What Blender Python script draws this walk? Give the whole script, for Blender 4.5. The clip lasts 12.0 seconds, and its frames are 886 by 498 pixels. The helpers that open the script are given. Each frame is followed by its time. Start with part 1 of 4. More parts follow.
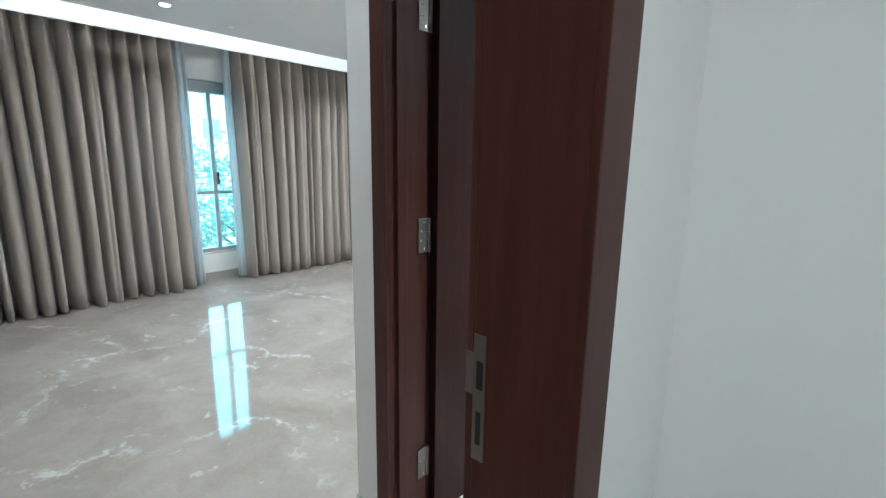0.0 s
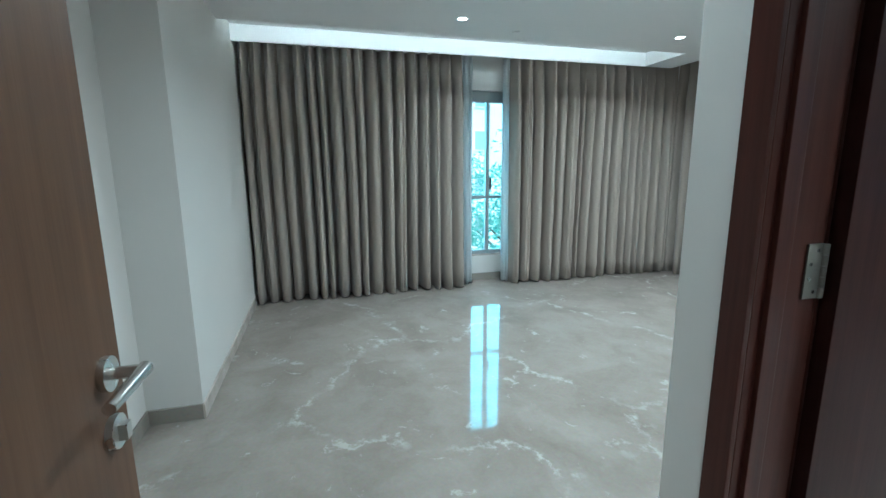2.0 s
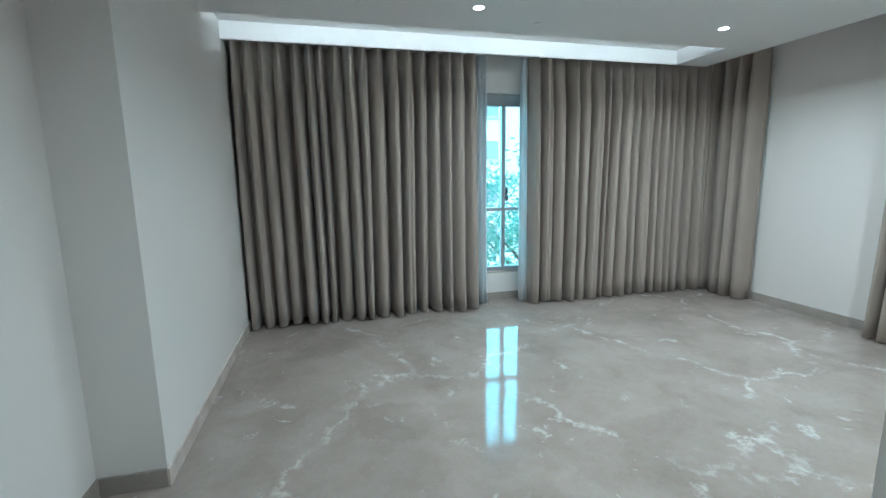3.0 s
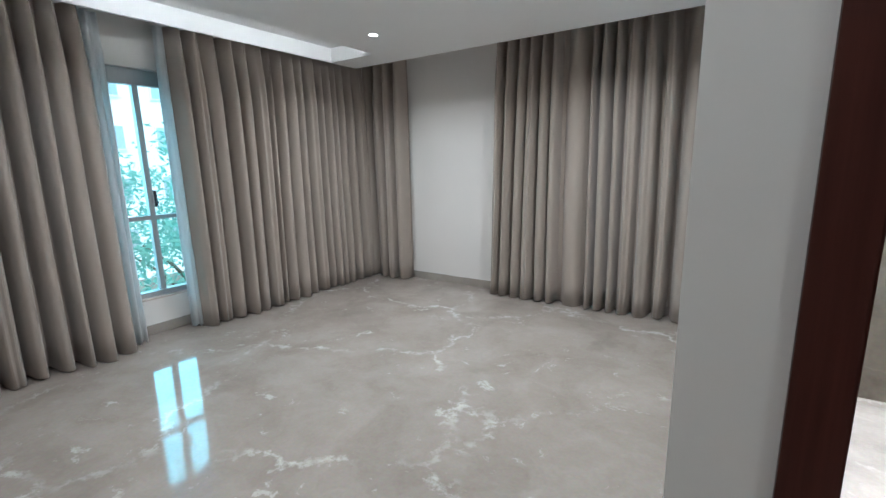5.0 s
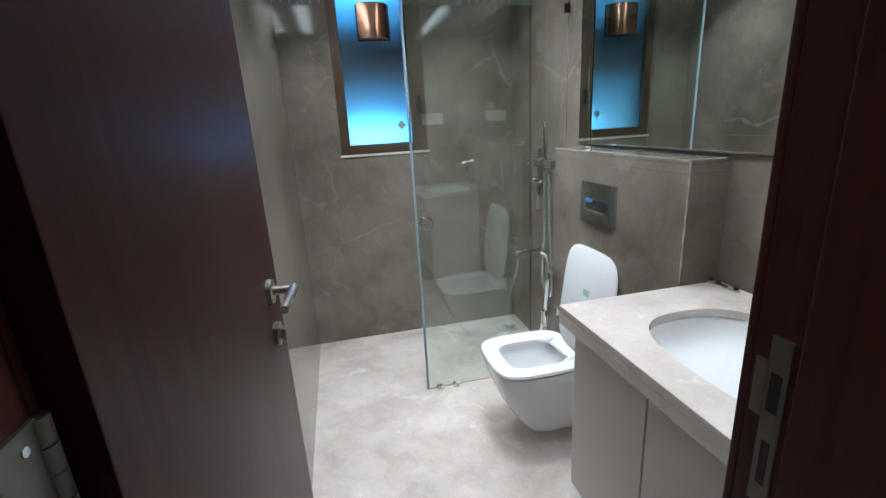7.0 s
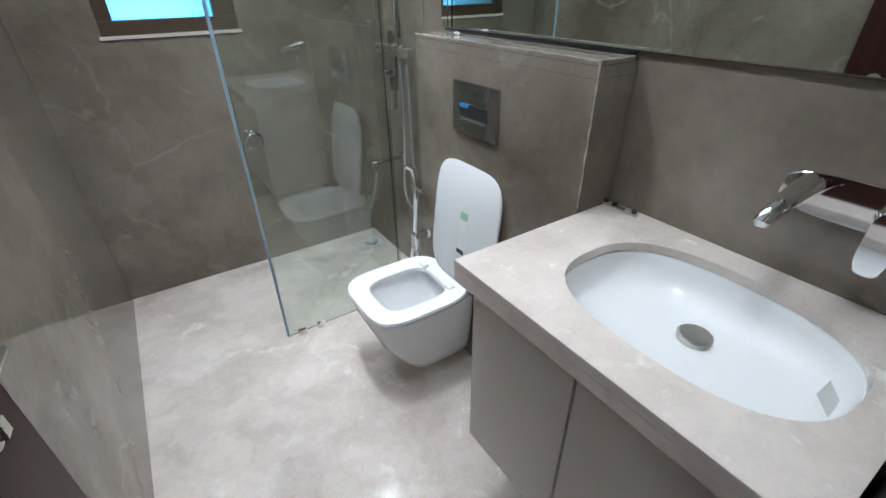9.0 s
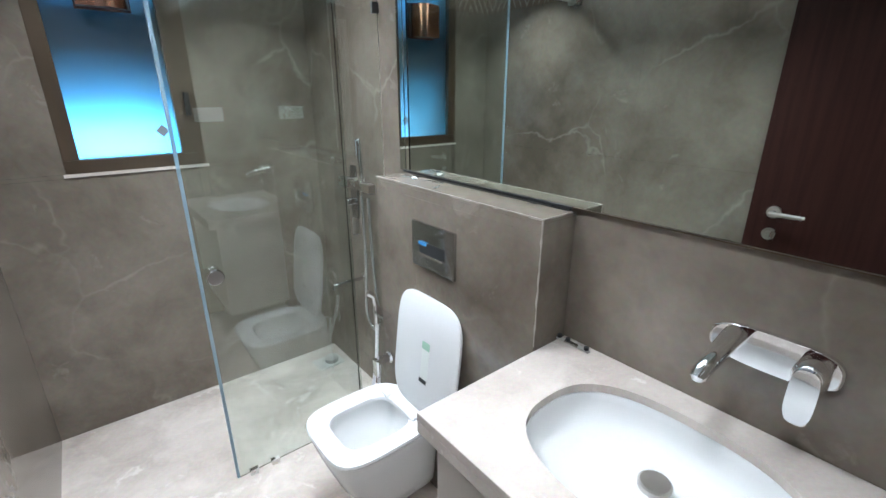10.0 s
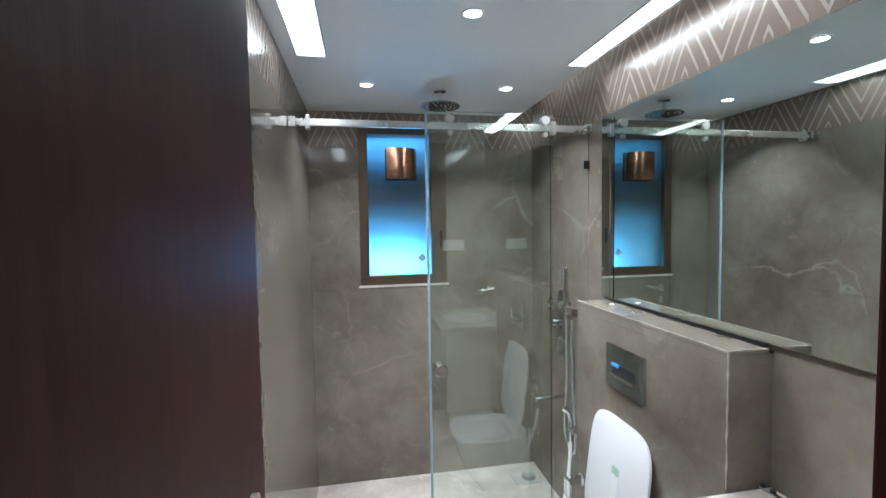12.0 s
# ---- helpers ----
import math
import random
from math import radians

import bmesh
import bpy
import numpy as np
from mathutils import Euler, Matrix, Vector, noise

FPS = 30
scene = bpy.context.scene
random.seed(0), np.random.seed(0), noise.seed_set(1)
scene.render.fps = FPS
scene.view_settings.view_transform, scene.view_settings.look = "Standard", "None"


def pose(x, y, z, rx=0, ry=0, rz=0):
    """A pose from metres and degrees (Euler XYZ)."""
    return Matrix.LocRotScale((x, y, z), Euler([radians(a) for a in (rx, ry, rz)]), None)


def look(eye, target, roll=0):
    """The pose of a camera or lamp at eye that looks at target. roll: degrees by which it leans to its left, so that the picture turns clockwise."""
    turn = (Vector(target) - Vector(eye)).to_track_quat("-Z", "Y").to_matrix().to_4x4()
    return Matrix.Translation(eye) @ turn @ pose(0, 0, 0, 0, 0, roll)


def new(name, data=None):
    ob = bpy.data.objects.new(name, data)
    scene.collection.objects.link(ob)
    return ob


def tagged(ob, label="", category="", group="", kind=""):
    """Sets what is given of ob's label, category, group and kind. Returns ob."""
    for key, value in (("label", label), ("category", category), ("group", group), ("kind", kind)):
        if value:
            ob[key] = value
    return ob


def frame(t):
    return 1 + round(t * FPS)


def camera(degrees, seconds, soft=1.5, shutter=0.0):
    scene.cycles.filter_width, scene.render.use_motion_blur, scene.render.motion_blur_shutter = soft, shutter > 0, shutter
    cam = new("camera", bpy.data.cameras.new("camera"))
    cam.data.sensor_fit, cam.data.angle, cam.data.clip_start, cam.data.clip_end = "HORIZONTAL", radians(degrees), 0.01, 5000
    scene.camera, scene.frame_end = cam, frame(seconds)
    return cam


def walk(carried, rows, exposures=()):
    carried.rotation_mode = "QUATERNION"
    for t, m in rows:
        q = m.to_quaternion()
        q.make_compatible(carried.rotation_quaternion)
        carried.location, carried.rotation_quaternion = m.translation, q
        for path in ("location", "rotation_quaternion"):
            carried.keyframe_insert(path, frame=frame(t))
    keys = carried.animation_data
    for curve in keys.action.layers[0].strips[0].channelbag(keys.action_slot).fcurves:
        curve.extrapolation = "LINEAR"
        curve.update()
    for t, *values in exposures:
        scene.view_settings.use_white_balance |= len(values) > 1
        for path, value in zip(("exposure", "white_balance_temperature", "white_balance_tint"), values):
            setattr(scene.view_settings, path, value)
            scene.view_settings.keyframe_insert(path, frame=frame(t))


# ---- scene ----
cam = camera(90.1, 12.0)
EXPOSURES = [(0.0, 0.68, 5330, -2), (0.4, 0.62, 5080, -8), (1.2, 0.50, 4900, -12), (2.7, 0.31, 5100, -8), (4.4, 0.20, 5450, 3), (5.5, 0.20, 5700, 4), (6.1, 0.30, 5750, 4), (6.5, 0.12, 5650, 3), (7.0, -0.24, 5550, 3), (7.6, -0.52, 5550, 4), (9.4, -0.32, 5550, 4), (10.0, 0.0, 5550, 4), (10.5, 0.10, 5550, 4), (12.0, 0.05, 5550, 4)]
PATH = [
    (0, (0.516, 0.354, 1.388), (-0.813, 1.797, 0.998), 0.8),
    (0.5, (0.434, 0.355, 1.382), (-1.243, 1.374, 0.995), 0.3),
    (1, (0.423, 0.344, 1.379), (-1.369, 1.15, 1.01), -0.4),
    (1.5, (0.347, 0.371, 1.366), (-1.503, 1.038, 0.998), -0.6),
    (2, (0.122, 0.407, 1.36), (-1.774, 0.93, 0.995), -0.4),
    (2.5, (-0.069, 0.461, 1.37), (-1.99, 0.886, 1.01), -0.6),
    (2.7, (-0.178, 0.474, 1.355), (-2.104, 0.897, 1.017), -0.7),
    (4.3, (-0.727, 0.539, 1.401), (-2.259, 1.769, 1.025), -1.8),
    (4.5, (-0.739, 0.548, 1.413), (-2.17, 1.891, 1.028), -1.6),
    (5, (-0.701, 0.556, 1.417), (-1.789, 2.189, 1.032), -1.2),
    (5.5, (-0.606, 0.608, 1.415), (-1.194, 2.478, 1.016), -0.8),
    (6, (-0.484, 0.714, 1.415), (-0.559, 2.67, 1.007), -0.9),
    (6.5, (-0.397, 0.907, 1.413), (-0.227, 2.859, 1.016), -1.7),
    (7, (-0.321, 1.103, 1.382), (0.095, 2.979, 0.828), -3.3),
    (7.5, (-0.3, 1.29, 1.349), (0.307, 3.0, 0.508), -3.1),
    (7.7, (-0.288, 1.354, 1.339), (0.35, 2.99, 0.38), -2.9),
    (9.3, (-0.228, 1.481, 1.437), (0.784, 2.876, 0.423), 0.6),
    (9.5, (-0.225, 1.483, 1.473), (0.846, 2.9, 0.554), 0.7),
    (10, (-0.222, 1.49, 1.532), (0.961, 2.961, 0.871), 0.0),
    (10.5, (-0.238, 1.476, 1.572), (1.001, 2.991, 1.161), -0.4),
    (11, (-0.243, 1.436, 1.596), (0.901, 3.064, 1.389), -1.6),
    (11.5, (-0.254, 1.33, 1.591), (0.535, 3.164, 1.477), -1.0),
    (12, (-0.284, 1.195, 1.573), (0.08, 3.159, 1.466), -0.9),
]
walk(cam, [(t, look(eye, target, roll)) for t, eye, target, roll in PATH], EXPOSURES)

# ---- plan, in metres ----
XA, YW, YI = -0.757, 1.262, 1.44          # corner of the bathroom block, its lobby face, its inner face
XB, XH, XL = -0.622, -0.558, 0.086       # bathroom door: frame edge, hinge jamb, latch jamb
XBL, YB, XM = -0.572, 3.892, 0.765       # bathroom: west wall, window wall, mirror wall
XC, YC0, YC1, ZC = 0.628, 2.154, 2.95, 1.24  # cistern box
XS = 0.80                               # shower wall
HB = 2.25                               # bathroom ceiling
H = 2.47                                # bedroom ceiling
XW, YWN = -4.83, 4.88                   # curtain wall, north wall
XCU, YCU = -4.60, 4.74                  # curtain planes
XLIP, YLIP = -4.39, 4.43                # edges of the ceiling in front of the curtains
XCOVE, YCOVE = -3.80, 4.05              # light cove
YS, YP, XP = -0.555, -0.278, -2.40        # south wall, face and edge of the pier
XE0, XE1, YJ, YH = 0.142, 0.295, 0.83, 0.075  # entrance wall and its door opening

# ---- world and lights ----
world = bpy.data.worlds.new("sky")
scene.world = world
world.use_nodes = True
wn = world.node_tree
sky = wn.nodes.new("ShaderNodeTexSky")
sky.sky_type = 'NISHITA'
sky.sun_disc = False
sky.sun_elevation, sky.sun_rotation = radians(55), radians(200)
wn.links.new(sky.outputs[0], wn.nodes["Background"].inputs[0])
wn.nodes["Background"].inputs[1].default_value = 0.15


def lamp(name, kind, m, power, colour=(1, 1, 1), size=0.1, size_y=0.0, spread=180.0):
    data = bpy.data.lights.new(name, kind)
    data.energy, data.color = power, colour
    if kind == 'AREA':
        data.shape, data.size, data.size_y = ('RECTANGLE', size, size_y) if size_y else ('DISK', size, size)
        data.spread = radians(spread)
    if kind == 'SUN':
        data.angle = size
    ob = new(name, data)
    ob.matrix_world = m
    return ob


lamp("sun", 'SUN', look((0, 0, 0), (-0.7, 0.35, -1.1)), 5.0, (1, 0.95, 0.88), radians(0.5))
WARM = (1.0, 0.965, 0.93)
# the last one, in the lobby, is unseen: added to brighten wall and frame
DOWN = [(-3.34, 1.53), (-3.35, 3.55), (-1.5, 1.445), (-1.5, 3.51), (-0.72, 0.62)]
for (dx, dy), watts in zip(DOWN, (13, 18, 14, 20, 2.7)):
    lamp("downlight_lamp", 'AREA', look((dx, dy, H - 0.012), (dx, dy, 0)), watts, WARM, 0.07, spread=152)
lamp("cove_lamp", 'AREA', look((XCOVE + 0.03, (YCOVE + YP) / 2, H + 0.05), (XLIP, (YCOVE + YP) / 2, H + 0.07)), 40, (1, 0.95, 0.90), 4.2, 0.04)
BDOWN = [(-0.24, 3.376), (0.448, 3.348), (0.086, 2.605), (0.12, 1.86)]
for (dx, dy), watts in zip(BDOWN, (5.4, 6.8, 9.6, 5.4)):
    lamp("downlight_lamp", 'AREA', look((dx, dy, HB - 0.012), (dx, dy, 0)), watts, (1, 0.97, 0.94), 0.035, spread=112)
lamp("panel_lamp", 'AREA', look((-0.457, 2.5, HB - 0.012), (-0.457, 2.5, 0)), 1.7, (1, 0.98, 0.96), 0.09, 1.0)
lamp("panel_lamp", 'AREA', look((0.645, 2.45, HB - 0.012), (0.645, 2.45, 0)), 3.0, (1, 0.98, 0.96), 0.08, 1.0)
# unseen fill without a fitting, added to brighten the entrance jamb and hall wall
lamp("hall_fill", 'AREA', look((1.2, 0.0, 2.3), (1.2, 0.0, 0)), 11, (1.0, 0.90, 0.82), 0.3)


# ---- materials ----
def graph(name):
    m = bpy.data.materials.new(name)
    m.use_nodes = True
    t = m.node_tree
    return m, t, t.nodes["Principled BSDF"]


def node(t, kind, links=(), **values):
    n = t.nodes.new("ShaderNode" + kind)
    for key, v in values.items():
        if key in n.inputs:
            n.inputs[key].default_value = v
    for socket, source in links:
        t.links.new(source, n.inputs[socket])
    return n


def coords(t, scale=(1, 1, 1), rot=(0, 0, 0)):
    c = t.nodes.new("ShaderNodeTexCoord")
    mp = node(t, "Mapping", [("Vector", c.outputs["Object"])])
    mp.inputs["Scale"].default_value = scale
    mp.inputs["Rotation"].default_value = rot
    return mp.outputs[0]


def ramp(t, source, stops):
    r = node(t, "ValToRGB", [("Fac", source)])
    e = r.color_ramp.elements
    while len(e) < len(stops):
        e.new(0.5)
    for el, (pos, col) in zip(e, stops):
        el.position, el.color = pos, (*col, 1) if len(col) == 3 else (col[0], col[0], col[0], 1)
    return r.outputs[0]


def mix(t, fac, a, b, mode='MIX'):
    n = t.nodes.new("ShaderNodeMix")
    n.data_type, n.blend_type = 'RGBA', mode
    for i, v in ((0, fac), (6, a), (7, b)):
        if hasattr(v, "links"):
            t.links.new(v, n.inputs[i])
        else:
            n.inputs[i].default_value = v if not isinstance(v, tuple) else (*v, 1)
    return n.outputs[2]


def bump(t, p, height, strength, distance=0.002):
    b = node(t, "Bump", [("Height", height)], Strength=strength, Distance=distance)
    t.links.new(b.outputs[0], p.inputs["Normal"])


def plain(name, colour, rough=0.5, metal=0.0, vary=0.06, scale=6.0, fine=120.0, relief=0.0, stretch=(1, 1, 1), coat=0.0):
    """A surface with cloudy variation, fine grain and relief."""
    m, t, p = graph(name)
    v = coords(t, stretch)
    big = node(t, "TexNoise", [("Vector", v)], Scale=scale, Detail=4.0)
    small = node(t, "TexNoise", [("Vector", v)], Scale=fine, Detail=3.0)
    lo = tuple(c * (1 - vary) for c in colour)
    hi = tuple(min(1.0, c * (1 + vary)) for c in colour)
    col = ramp(t, big.outputs["Fac"], [(0.3, lo), (0.7, hi)])
    col = mix(t, 0.35, col, mix(t, small.outputs["Fac"], lo, hi))
    t.links.new(col, p.inputs["Base Color"])
    p.inputs["Metallic"].default_value = metal
    p.inputs["Coat Weight"].default_value = coat
    r = ramp(t, big.outputs["Fac"], [(0.25, (max(0, rough * 0.85),)), (0.75, (min(1, rough * 1.15),))])
    t.links.new(r, p.inputs["Roughness"])
    if relief:
        bump(t, p, small.outputs["Fac"], relief)
    return m


def marble(name, dark, light, vein, rough, scale=1.0, vein_amount=0.8, rot=(0, 0, 0), width=0.012, rag=0.10, spot=0.55, patch=1.7, cells=0.75, warp_by=0.9, wave=0.0):
    m, t, p = graph(name)
    v = coords(t, (scale, scale, scale), rot)
    warp = node(t, "TexNoise", [("Vector", v)], Scale=1.3, Detail=5.0, Roughness=0.6)
    wv = node(t, "VectorMath", [(0, warp.outputs["Color"])])
    wv.operation = 'SCALE'
    wv.inputs["Scale"].default_value = warp_by
    av = node(t, "VectorMath", [(0, v), (1, wv.outputs[0])])
    clouds = node(t, "TexNoise", [("Vector", av.outputs[0])], Scale=2.2, Detail=8.0, Roughness=0.62)
    col = ramp(t, clouds.outputs["Fac"], [(0.3, dark), (0.68, light)])
    fine = node(t, "TexNoise", [("Vector", v)], Scale=60.0, Detail=4.0)
    col = mix(t, 0.12, col, fine.outputs["Color"], 'OVERLAY')
    vo = t.nodes.new("ShaderNodeTexVoronoi")
    vo.feature = 'DISTANCE_TO_EDGE'
    vo.inputs["Scale"].default_value = cells
    t.links.new(av.outputs[0], vo.inputs["Vector"])
    ragged = node(t, "TexNoise", [("Vector", v)], Scale=14.0, Detail=7.0, Roughness=0.75)
    rg = node(t, "Math", [(0, ragged.outputs["Fac"])])
    rg.operation = 'MULTIPLY_ADD'
    rg.inputs[1].default_value, rg.inputs[2].default_value = rag, -0.45 * rag
    dd = node(t, "Math", [(0, vo.outputs["Distance"]), (1, rg.outputs[0])])
    line = ramp(t, dd.outputs[0], [(0.0, (1.0,)), (width * 2.2, (0.0,))])
    mask = node(t, "TexNoise", [("Vector", v)], Scale=patch, Detail=3.0)
    mk = ramp(t, mask.outputs["Fac"], [(0.43, (0.0,)), (0.60, (vein_amount,))])
    spots = node(t, "TexNoise", [("Vector", av.outputs[0])], Scale=6.5, Detail=5.0, Roughness=0.65)
    sp = ramp(t, spots.outputs["Fac"], [(0.63, (0.0,)), (0.70, (vein_amount * spot,))])
    f = mix(t, 1.0, mix(t, 1.0, line, mk, 'MULTIPLY'), sp, 'LIGHTEN')
    t.links.new(mix(t, f, col, vein), p.inputs["Base Color"])
    rr = ramp(t, clouds.outputs["Fac"], [(0.3, (rough * 0.8,)), (0.7, (rough * 1.3,))])
    t.links.new(rr, p.inputs["Roughness"])
    if wave:
        swell = node(t, "TexNoise", [("Vector", v)], Scale=7.0, Detail=3.0)
        bump(t, p, swell.outputs["Fac"], wave, 0.004)
    return m


def wood(name, dark, light, rough=0.32, gloss=0.36):
    m, t, p = graph(name)
    v = coords(t, (14, 14, 0.7))
    n = node(t, "TexNoise", [("Vector", v)], Scale=3.0, Detail=6.0, Roughness=0.6)
    g = node(t, "TexNoise", [("Vector", coords(t, (160, 160, 2.2)))], Scale=2.0, Detail=3.0)
    big = node(t, "TexNoise", [("Vector", coords(t))], Scale=1.6, Detail=2.0)
    col = ramp(t, n.outputs["Fac"], [(0.3, dark), (0.7, light)])
    col = mix(t, 0.3, col, mix(t, g.outputs["Fac"], dark, light))
    t.links.new(col, p.inputs["Base Color"])
    t.links.new(ramp(t, big.outputs["Fac"], [(0.3, (rough * 0.8,)), (0.7, (rough * 1.25,))]), p.inputs["Roughness"])
    p.inputs["Specular IOR Level"].default_value = gloss
    bump(t, p, g.outputs["Fac"], 0.12, 0.001)
    return m


def cloth(name, dark, light, through_light=0.0):
    m, t, p = graph(name)
    weave = node(t, "TexNoise", [("Vector", coords(t, (260, 260, 420)))], Scale=1.5, Detail=2.0)
    slub = node(t, "TexNoise", [("Vector", coords(t, (30, 30, 300)))], Scale=1.0, Detail=2.0)
    big = node(t, "TexNoise", [("Vector", coords(t, (1, 1, 0.4)))], Scale=2.5, Detail=3.0)
    col = mix(t, weave.outputs["Fac"], dark, light)
    col = mix(t, 0.3, col, mix(t, slub.outputs["Fac"], dark, light))
    col = mix(t, 0.25, col, mix(t, big.outputs["Fac"], dark, light))
    t.links.new(col, p.inputs["Base Color"])
    p.inputs["Roughness"].default_value = 0.85
    p.inputs["Sheen Weight"].default_value = 0.25
    bump(t, p, weave.outputs["Fac"], 0.25, 0.001)
    if through_light:
        tr = node(t, "BsdfTranslucent", [("Color", col)])
        mx = node(t, "MixShader", [(1, p.outputs[0]), (2, tr.outputs[0])], Fac=through_light)
        t.links.new(mx.outputs[0], t.nodes["Material Output"].inputs[0])
    return m


def glass(name, colour=(1, 1, 1), rough=0.0, ior=1.45):
    m, t, p = graph(name)
    p.inputs["Base Color"].default_value = (*colour, 1)
    p.inputs["Transmission Weight"].default_value = 1.0
    p.inputs["Roughness"].default_value = rough
    p.inputs["IOR"].default_value = ior
    if rough:
        n = node(t, "TexNoise", [("Vector", coords(t))], Scale=90.0, Detail=3.0)
        bump(t, p, n.outputs["Fac"], 0.2, 0.001)
    return m


def glow(name, colour, strength):
    m, t, p = graph(name)
    p.inputs["Base Color"].default_value = (*colour, 1)
    p.inputs["Emission Color"].default_value = (*colour, 1)
    p.inputs["Emission Strength"].default_value = strength
    return m


PAINT = plain("wall_paint", (0.77, 0.745, 0.715), 0.55, vary=0.025, scale=1.5, fine=220, relief=0.06)
CEIL = plain("ceiling_paint", (0.85, 0.86, 0.86), 0.6, vary=0.02, scale=1.2, fine=200, relief=0.04)
FLOOR = marble("polished_marble", (0.275, 0.235, 0.205), (0.395, 0.345, 0.31), (0.72, 0.70, 0.67), 0.06, 1.0, 0.6, width=0.016, rag=0.24, spot=0.75, patch=2.6, wave=0.09)
SKIRT = marble("skirting_marble", (0.30, 0.27, 0.24), (0.38, 0.345, 0.31), (0.5, 0.47, 0.43), 0.15, 1.0, 0.3)
BFLOOR = marble("beige_marble", (0.44, 0.375, 0.33), (0.74, 0.665, 0.61), (0.86, 0.82, 0.78), 0.11, 1.3, 0.6, (0, 0, 0.7), rag=0.2, spot=0.8, wave=0.06)
COUNTER = marble("cream_stone", (0.50, 0.435, 0.39), (0.69, 0.62, 0.565), (0.84, 0.80, 0.76), 0.10, 2.2, 0.7, rag=0.2, spot=0.8)
TILE = marble("taupe_stone_tile", (0.118, 0.095, 0.074), (0.262, 0.225, 0.185), (0.52, 0.48, 0.42), 0.08, 0.9, 0.24, (0.9, 0.25, 1.3), 0.0062, rag=0.03, spot=0.75, patch=2.1, cells=1.5, warp_by=0.42)
FILLER = plain("tile_filler", (0.36, 0.32, 0.28), 0.6, vary=0.2, scale=30)
GROUT = plain("grout", (0.20, 0.18, 0.16), 0.8)
CHEV = plain("brown_band_tile", (0.22, 0.17, 0.135), 0.22, vary=0.12, scale=5)
INLAY = plain("pale_inlay", (0.40, 0.345, 0.295), 0.25, vary=0.08, scale=9)
WOOD = wood("dark_veneer", (0.027, 0.0105, 0.0095), (0.050, 0.0195, 0.0165), 0.36, 0.12)
TAN = wood("brown_veneer", (0.100, 0.050, 0.028), (0.178, 0.094, 0.054), 0.40, 0.25)
FRAME = wood("frame_veneer", (0.042, 0.0135, 0.0105), (0.080, 0.0265, 0.0195), 0.38, 0.2)
DRAPE = cloth("curtain_cloth", (0.27, 0.228, 0.194), (0.435, 0.372, 0.32), 0.0)
SHEER = cloth("sheer_cloth", (0.7, 0.72, 0.73), (0.85, 0.87, 0.88), 0.5)
ALU = plain("bronze_aluminium", (0.13, 0.095, 0.065), 0.35, 0.6, vary=0.1)
GREYALU = plain("grey_aluminium", (0.42, 0.44, 0.45), 0.4, 0.5, vary=0.08)
STEEL = plain("brushed_steel", (0.55, 0.54, 0.52), 0.42, 0.6, vary=0.08, fine=260, relief=0.05)
CHROME = plain("chrome", (0.86, 0.86, 0.87), 0.05, 1.0, vary=0.02)
DARKCHROME = plain("dark_chrome", (0.50, 0.51, 0.52), 0.13, 1.0, vary=0.05)
SATIN = plain("satin_nickel", (0.62, 0.60, 0.57), 0.28, 1.0, vary=0.05, fine=300, relief=0.03)
BLACK = plain("black_plastic", (0.015, 0.015, 0.016), 0.4)
WHITE = plain("white_ceramic", (0.80, 0.80, 0.80), 0.06, vary=0.01, coat=0.3)
SEATM = plain("white_plastic", (0.80, 0.80, 0.81), 0.15, vary=0.01)
CABM = plain("cream_laminate", (0.55, 0.50, 0.46), 0.35, vary=0.03)
GLASS = glass("clear_glass", (0.86, 0.95, 0.90), ior=1.95)
THINGLASS = glass("side_glass", (0.93, 0.98, 0.955), ior=1.45)
EDGE = cloth("clear_seal", (0.40, 0.52, 0.60), (0.48, 0.60, 0.68), 0.5)
PANE = glass("window_glass", (0.95, 1.0, 1.0))
FROST = glass("frosted_glass", (0.55, 0.82, 1.0), 0.45)
MIRROR = plain("mirror", (0.74, 0.80, 0.755), 0.015, 1.0, vary=0.005)
PANEL = glow("panel_light", (1, 0.98, 0.95), 2.6)
LED = glow("downlight_face", (1, 0.96, 0.9), 14.0)
COPPER = plain("copper_sheet", (0.62, 0.34, 0.23), 0.16, 1.0, vary=0.1, scale=14)
BROWN = plain("brown_box", (0.10, 0.05, 0.035), 0.5, vary=0.1)
FILM = plain("blue_film", (0.10, 0.35, 0.75), 0.2, vary=0.05)
HINGE = plain("aged_steel", (0.24, 0.225, 0.205), 0.42, 0.95, vary=0.1, fine=300, relief=0.03)
STICKER = plain("paper_label", (0.75, 0.77, 0.75), 0.6, vary=0.03)
GREEN = plain("green_print", (0.36, 0.54, 0.42), 0.6)
LEAF = cloth("leaves", (0.15, 0.31, 0.24), (0.27, 0.48, 0.39), 0.55)
# emission put into the backdrop sheets in place of window daylight
DISTANCE = glow("backdrop_glow", (0.36, 0.85, 1.0), 5.0)
BARK = plain("bark", (0.12, 0.09, 0.06), 0.9, vary=0.3)
HOSE = plain("metal_hose", (0.78, 0.78, 0.78), 0.22, 0.9, fine=400, relief=0.5)
CONC = plain("shaft_plaster", (0.45, 0.45, 0.44), 0.8, vary=0.15)
DARKSLAB = plain("dark_blue_grey", (0.06, 0.065, 0.08), 0.8, vary=0.2)
GROUND = plain("ground_soil", (0.16, 0.15, 0.12), 0.9, vary=0.3)


